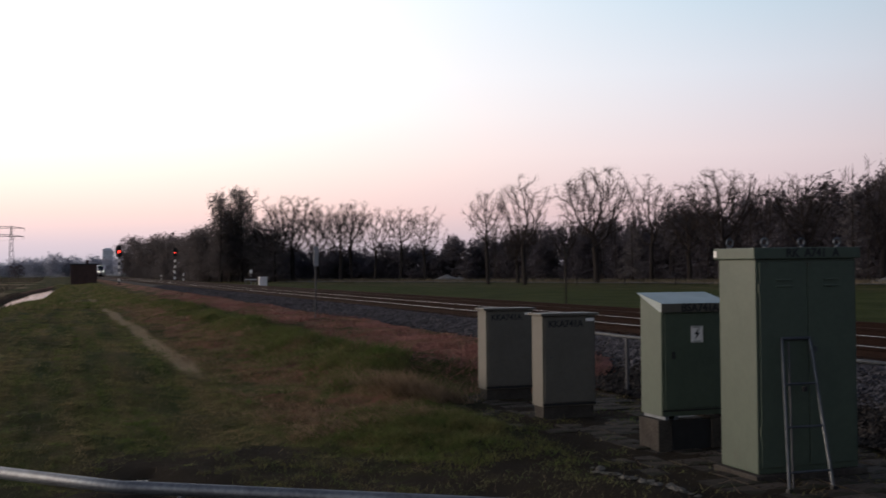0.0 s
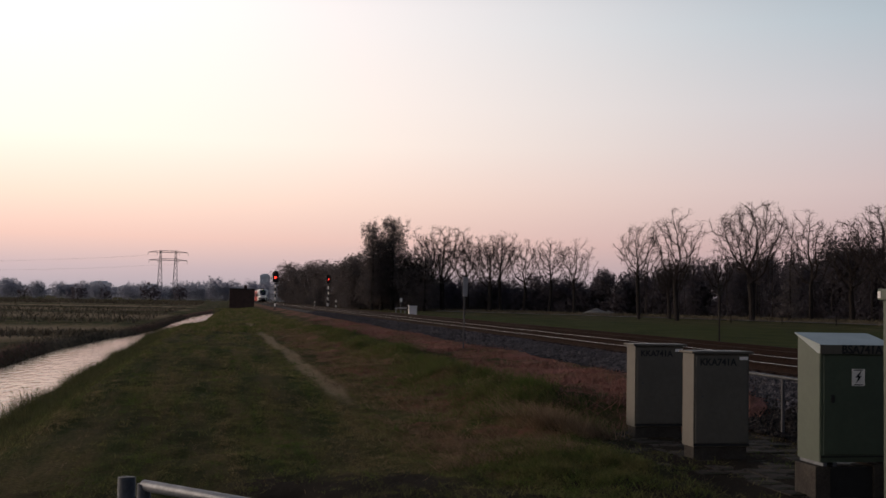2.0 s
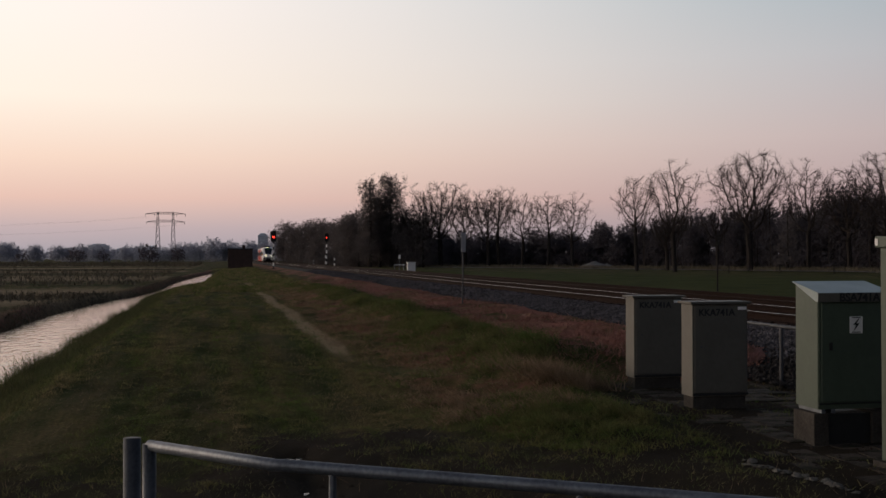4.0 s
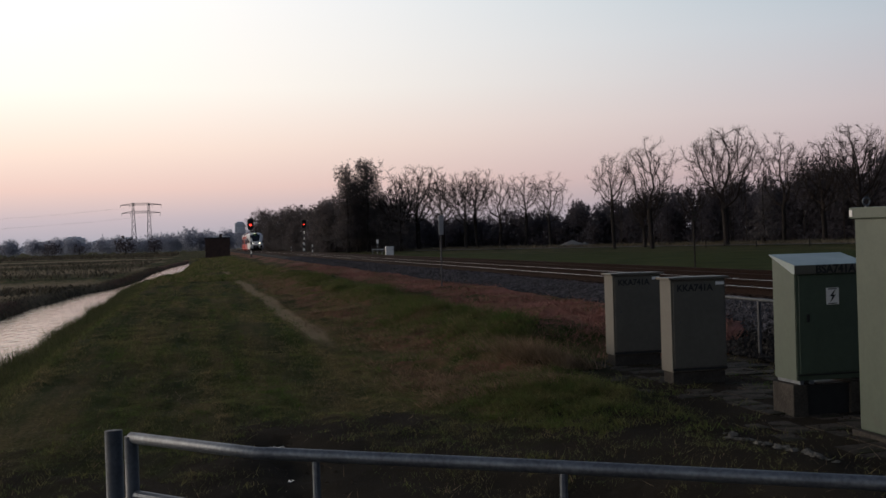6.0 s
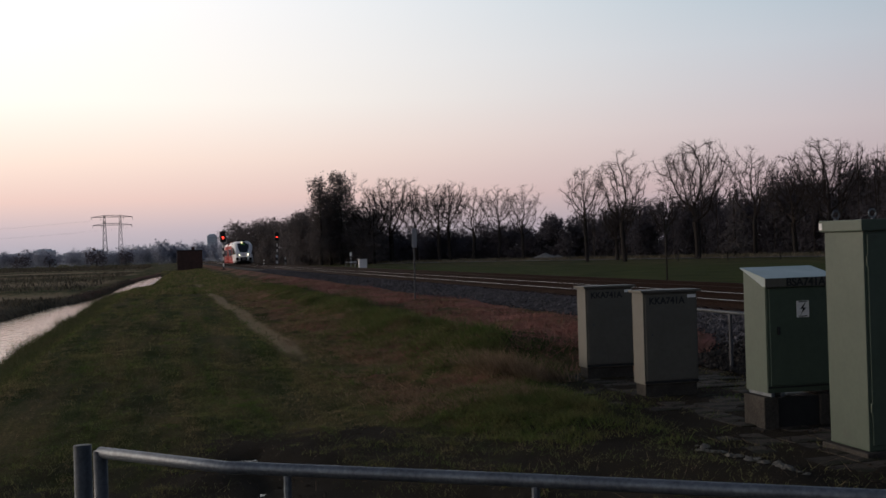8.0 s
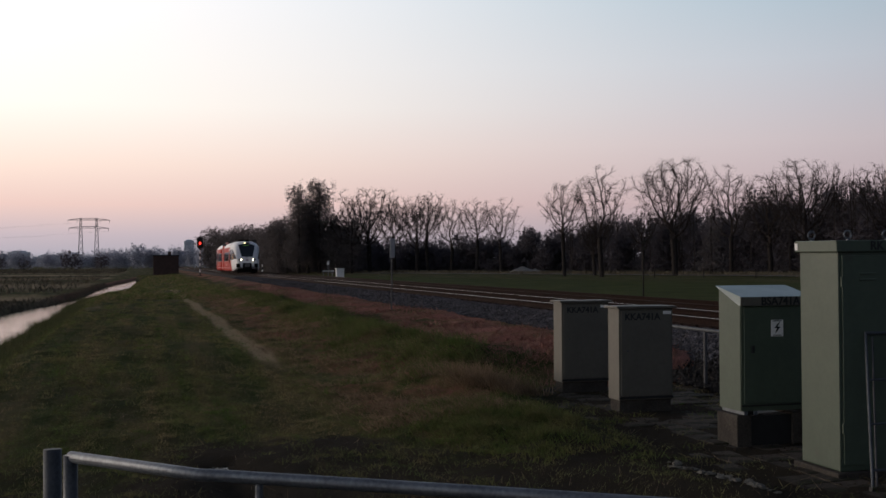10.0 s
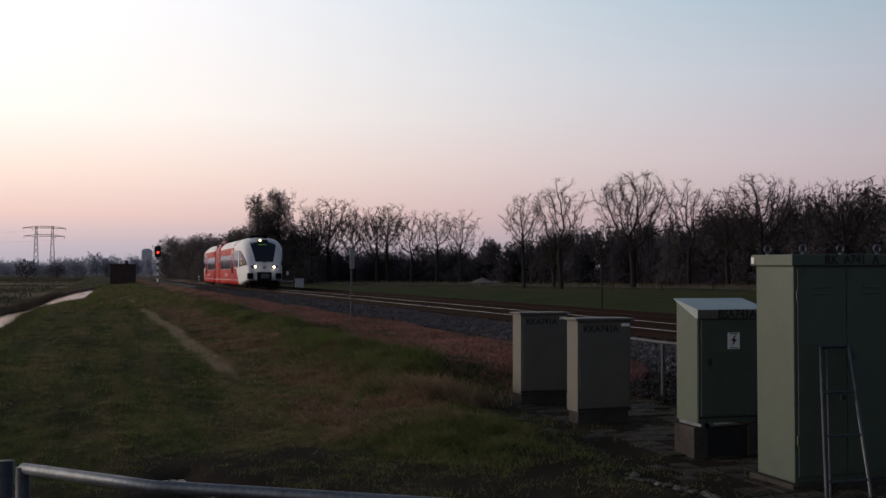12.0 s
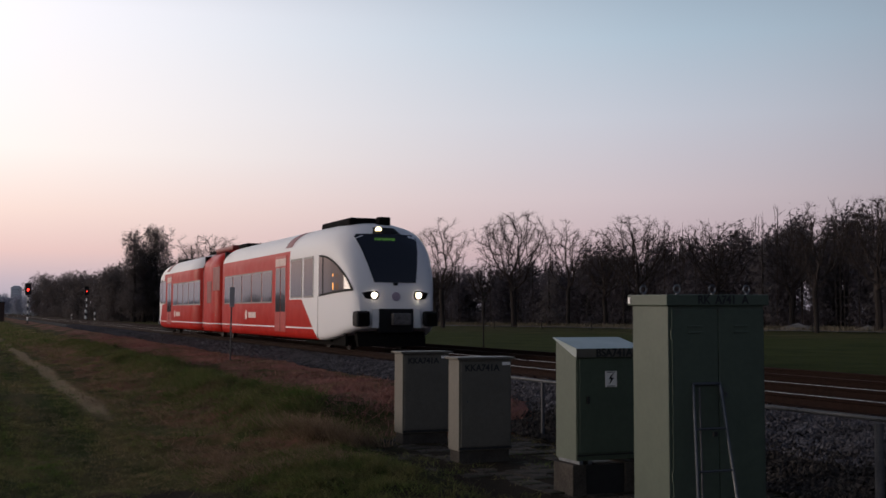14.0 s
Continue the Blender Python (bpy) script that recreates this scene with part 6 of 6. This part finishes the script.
    # front and rear faces
    for car, base, sg in ((front, 0.0, 1), (rear, TRAIN_L, -1)):
        def on_nose(x, z, out=0.012):
            ss = np.linspace(0, 3, 601)
            tt = np.array([shape(v)[2] for v in ss])
            k = int(np.searchsorted(tt, z))
            s = ss[min(k, 600)]
            # the corner of the section bends back a little
            w, b, t = shape(s)
            h = min(ROOF_H, (t - b) * 0.36)
            e = (min(abs(x) / w, 0.97)) ** ROOF_P
            drop = h * (1 - (1 - e) ** (1 / ROOF_P))
            zz = z + drop
            k = int(np.searchsorted(tt, zz))
            return (x, base + sg * (ss[min(k, 600)] - out), z + 0.4 * out)

        def patch(name, outline, mt, parent, out, n=12, label=""):
            """A curved panel: outline gives half width by height."""
            bm = bmesh.new()
            rows = []
            for z, hw in outline:
                rows.append([bm.verts.new(on_nose(hw * (2 * i / n - 1), z, out)) for i in range(n + 1)])
            for a, b in zip(rows, rows[1:]):
                for i in range(n):
                    bm.faces.new((a[i], a[i + 1], b[i + 1], b[i]))
            return part(name, bm, mt, parent, label, smooth=True)

        hw = lambda z: 0.60 + (z - 1.84) * 0.24
        screen = patch("windscreen", [(z, hw(z)) for z in np.linspace(1.84, 3.20, 12)], T["screen"], car, 0.016, label="large dark trapezoid windscreen")
        patch("lamp_surround", [(z, 0.42 - (z - 3.2) * 0.6) for z in np.linspace(3.2, 3.40, 5)], T["rubber"], car, 0.02)
        x0, y0, z0 = on_nose(-0.20, 3.31, 0.06)
        part("top_lamp", tube([(x0, y0, z0), (x0, y0 + sg * 0.06, z0)], 0.085, 16), T["top_lamp"], car, "lit yellowish top lamp" if sg > 0 else "")
        for k in range(9):
            xx = -0.38 + k * 0.068
            x1, y1, z1 = on_nose(xx, 3.02, 0.022)
            part("led_bar", boxed((x1 - 0.010 - 0.009 * (k % 3), min(y1, y1 + sg * 0.02), z1 - 0.06), (x1 + 0.024, max(y1, y1 + sg * 0.02), z1 + 0.06)), T["led"], screen)
        for sx in (-1, 1):
            # almond lamp housings
            bm = bmesh.new()
            rows = []
            for i in range(11):
                u = i / 10
                xx = 0.50 + 0.60 * u
                hh = 0.135 * (1 - u) ** 0.55 * min(1.0, 0.35 + u * 6) + 0.004
                rows.append([bm.verts.new((sx * xx, base + sg * (0.55 * max(0.0, xx - 0.72) ** 1.3 - 0.035), 1.50 + hh * v)) for v in (-1, -0.5, 0, 0.5, 1)])
            for p, q in zip(rows, rows[1:]):
                for j in range(4):
                    bm.faces.new((p[j], q[j], q[j + 1], p[j + 1]))
            bmesh.ops.solidify(bm, geom=bm.faces[:], thickness=0.03)
            lamp = part("lamp_housing", bm, T["rubber"], car)
            part("headlamp", tube([(sx * 0.64, base - sg * 0.085, 1.50), (sx * 0.64, base + sg * 0.02, 1.50)], 0.080, 18), T["lamp"] if sg > 0 else T["red_dark"], lamp, "round lit headlamp" if sg > 0 else "")
            # crash absorber blocks with buffer plates
            blk = part("buffer", boxed((sx * 0.97 - 0.20, min(base - sg * 0.20, base + sg * 0.3), 0.66), (sx * 0.97 + 0.20, max(base - sg * 0.20, base + sg * 0.3), 1.08), 0.09), T["rubber"], car)
            part("buffer_plate", boxed((sx * 0.97 - 0.14, min(base - sg * 0.225, base - sg * 0.198), 0.72), (sx * 0.97 + 0.14, max(base - sg * 0.225, base - sg * 0.198), 1.02), 0.012), T["under"], blk)
            part("cheek", boxed((sx * 0.60 - 0.10, min(base - sg * 0.06, base + sg * 0.3), 0.62), (sx * 0.60 + 0.10, max(base - sg * 0.06, base + sg * 0.3), 1.14), 0.02), M["white"], car)
        part("coupler_recess", boxed((-0.5, min(base - sg * 0.03, base + sg * 0.2), 0.50), (0.5, max(base - sg * 0.03, base + sg * 0.2), 1.14), 0.02), T["rubber"], car)
        coupler = part("coupler", tube([(0, base - sg * 0.45, 0.86), (0, base + sg * 0.1, 0.86)], [0.15, 0.10], 10), T["coupler"], car)
        part("coupler_head", boxed((-0.26, min(base - sg * 0.58, base - sg * 0.36), 0.70), (0.26, max(base - sg * 0.58, base - sg * 0.36), 1.02), 0.04), T["coupler"], coupler)
        bm = bmesh.new()
        rows = [[bm.verts.new((xx, base + sg * (0.02 + 0.30 * abs(xx) ** 1.5 + dy), zz)) for xx in np.linspace(-0.98, 0.98, 9)] for dy, zz in ((0.16, 0.52), (0.04, 0.34), (0.0, 0.13), (0.12, 0.12), (0.30, 0.34), (0.45, 0.52))]
        for p, q in zip(rows, rows[1:] + rows[:1]):
            for j in range(8):
                bm.faces.new((p[j], p[j + 1], q[j + 1], q[j]))
        for j in (0, 8):
            bm.faces.new([r[j] for r in rows])
        part("snow_plough", bm, T["under"], car)
        part("nose_badge", tube([(0, base - sg * 0.02, 1.47), (0, base + sg * 0.02, 1.47)], 0.12, 18), T["logo_mauve"], car, "round mauve badge")
        x0, y0, z0 = on_nose(0, 1.80, 0.03)
        part("wiper_base", boxed((-0.06, min(y0 - 0.03, y0 + 0.03), z0 - 0.04), (0.06, max(y0 - 0.03, y0 + 0.03), z0 + 0.03), 0.01), T["rubber"], car)
    # lit strip in the driver's cab behind the side window
    for z0, z1 in ((2.02, 2.09), (1.66, 1.84)):
        part("cab_light", boxed((-1.462, 1.18, z0), (-1.452, 1.27, z1), 0.003), T["orange"], front, "orange light in the cab")
    # roof equipment
    part("roof_unit", boxed((-0.75, 2.1, 3.50), (0.40, 4.9, 3.73), 0.06), T["under"], front, "dark air unit on the cab roof")
    part("roof_horn", boxed((-0.02, 1.60, 3.46), (0.34, 1.95, 3.74), 0.04), T["under"], front)
    part("roof_duct", boxed((-0.9, 14.2, 3.56), (0.9, 15.6, 3.68), 0.05), T["under"], front)
    part("roof_duct", boxed((-0.9, 20.0, 3.56), (0.9, 21.0, 3.68), 0.05), T["under"], rear)
    part("roof_unit", boxed((-0.6, 29.2, 3.50), (0.6, 31.0, 3.74), 0.06), T["under"], rear)
    part("roof_fans", boxed((-1.0, 16.2, 3.50), (1.0, 19.5, 3.72), 0.08), T["red_dark"], module)
    # underframe and running gear
    # dark plates added for the shade below the cabs; they hide the wheels
    for car, y0, y1 in ((front, 0.9, 5.0), (rear, TRAIN_L - 5.0, TRAIN_L - 0.9)):
        for sx in (-1, 1):
            part("apron", boxed((sx * 1.14 - 0.03, y0, 0.12), (sx * 1.14 + 0.03, y1, 0.52), 0.02), T["under"], car)
    part("underframe", boxed((-1.25, 2.2, 0.22), (1.25, 15.6, 0.50), 0.03), T["under"], front)
    part("underframe", boxed((-1.25, 20.1, 0.22), (1.25, TRAIN_L - 2.2, 0.50), 0.03), T["under"], rear)
    for car, y in ((front, 2.9), (module, 17.8), (rear, TRAIN_L - 2.9)):
        bogie = part("bogie", boxed((-1.0, y - 1.5, 0.30), (1.0, y + 1.5, 0.55), 0.05), T["under"], car)
        for dy in (-0.95, 0.95):
            bm = bmesh.new()
            for sx in (-0.7535, 0.7535):
                add_tube(bm, [(sx - 0.065, y + dy, 0.40), (sx + 0.065, y + dy, 0.40)], 0.40, 22)
            add_tube(bm, [(-0.70, y + dy, 0.40), (0.70, y + dy, 0.40)], 0.08, 8)
            part("wheelset", bm, T["wheel"], bogie)
    # the front end is shorter than the rear: draw the nose back towards the cab door
    for ob in train.children_recursive:
        co = np.empty(len(ob.data.vertices) * 3, np.float32)
        ob.data.vertices.foreach_get("co", co)
        co = co.reshape(-1, 3)
        if co[:, 1].min() < 2.8 and ob.parent.name.split(".")[0] != "bogie" and ob.name.split(".")[0] != "bogie":
            co[:, 1] = np.where(co[:, 1] < 2.8, 2.8 - (2.8 - co[:, 1]) * 0.85, co[:, 1])
            ob.data.vertices.foreach_set("co", co.ravel())
            ob.data.update()
    return train


TRAIN = build_train()


# ------------------------------------------------------------------ what moves
def motions():
    # seconds, the nose's distance along the line
    rows = ((0.0, 351.0), (1.5, 316.0), (3.0, 281.3), (5.0, 235.0), (6.5, 200.8), (7.5, 178.2), (9.0, 144.4), (11.0, 98.9), (12.5, 63.9), (13.0, 51.6), (13.5, 39.2), (14.0, 27.5))
    walk(TRAIN, [(t, Matrix.Translation((TRACK_X, y, RAIL_Z))) for t, y in rows])


motions()
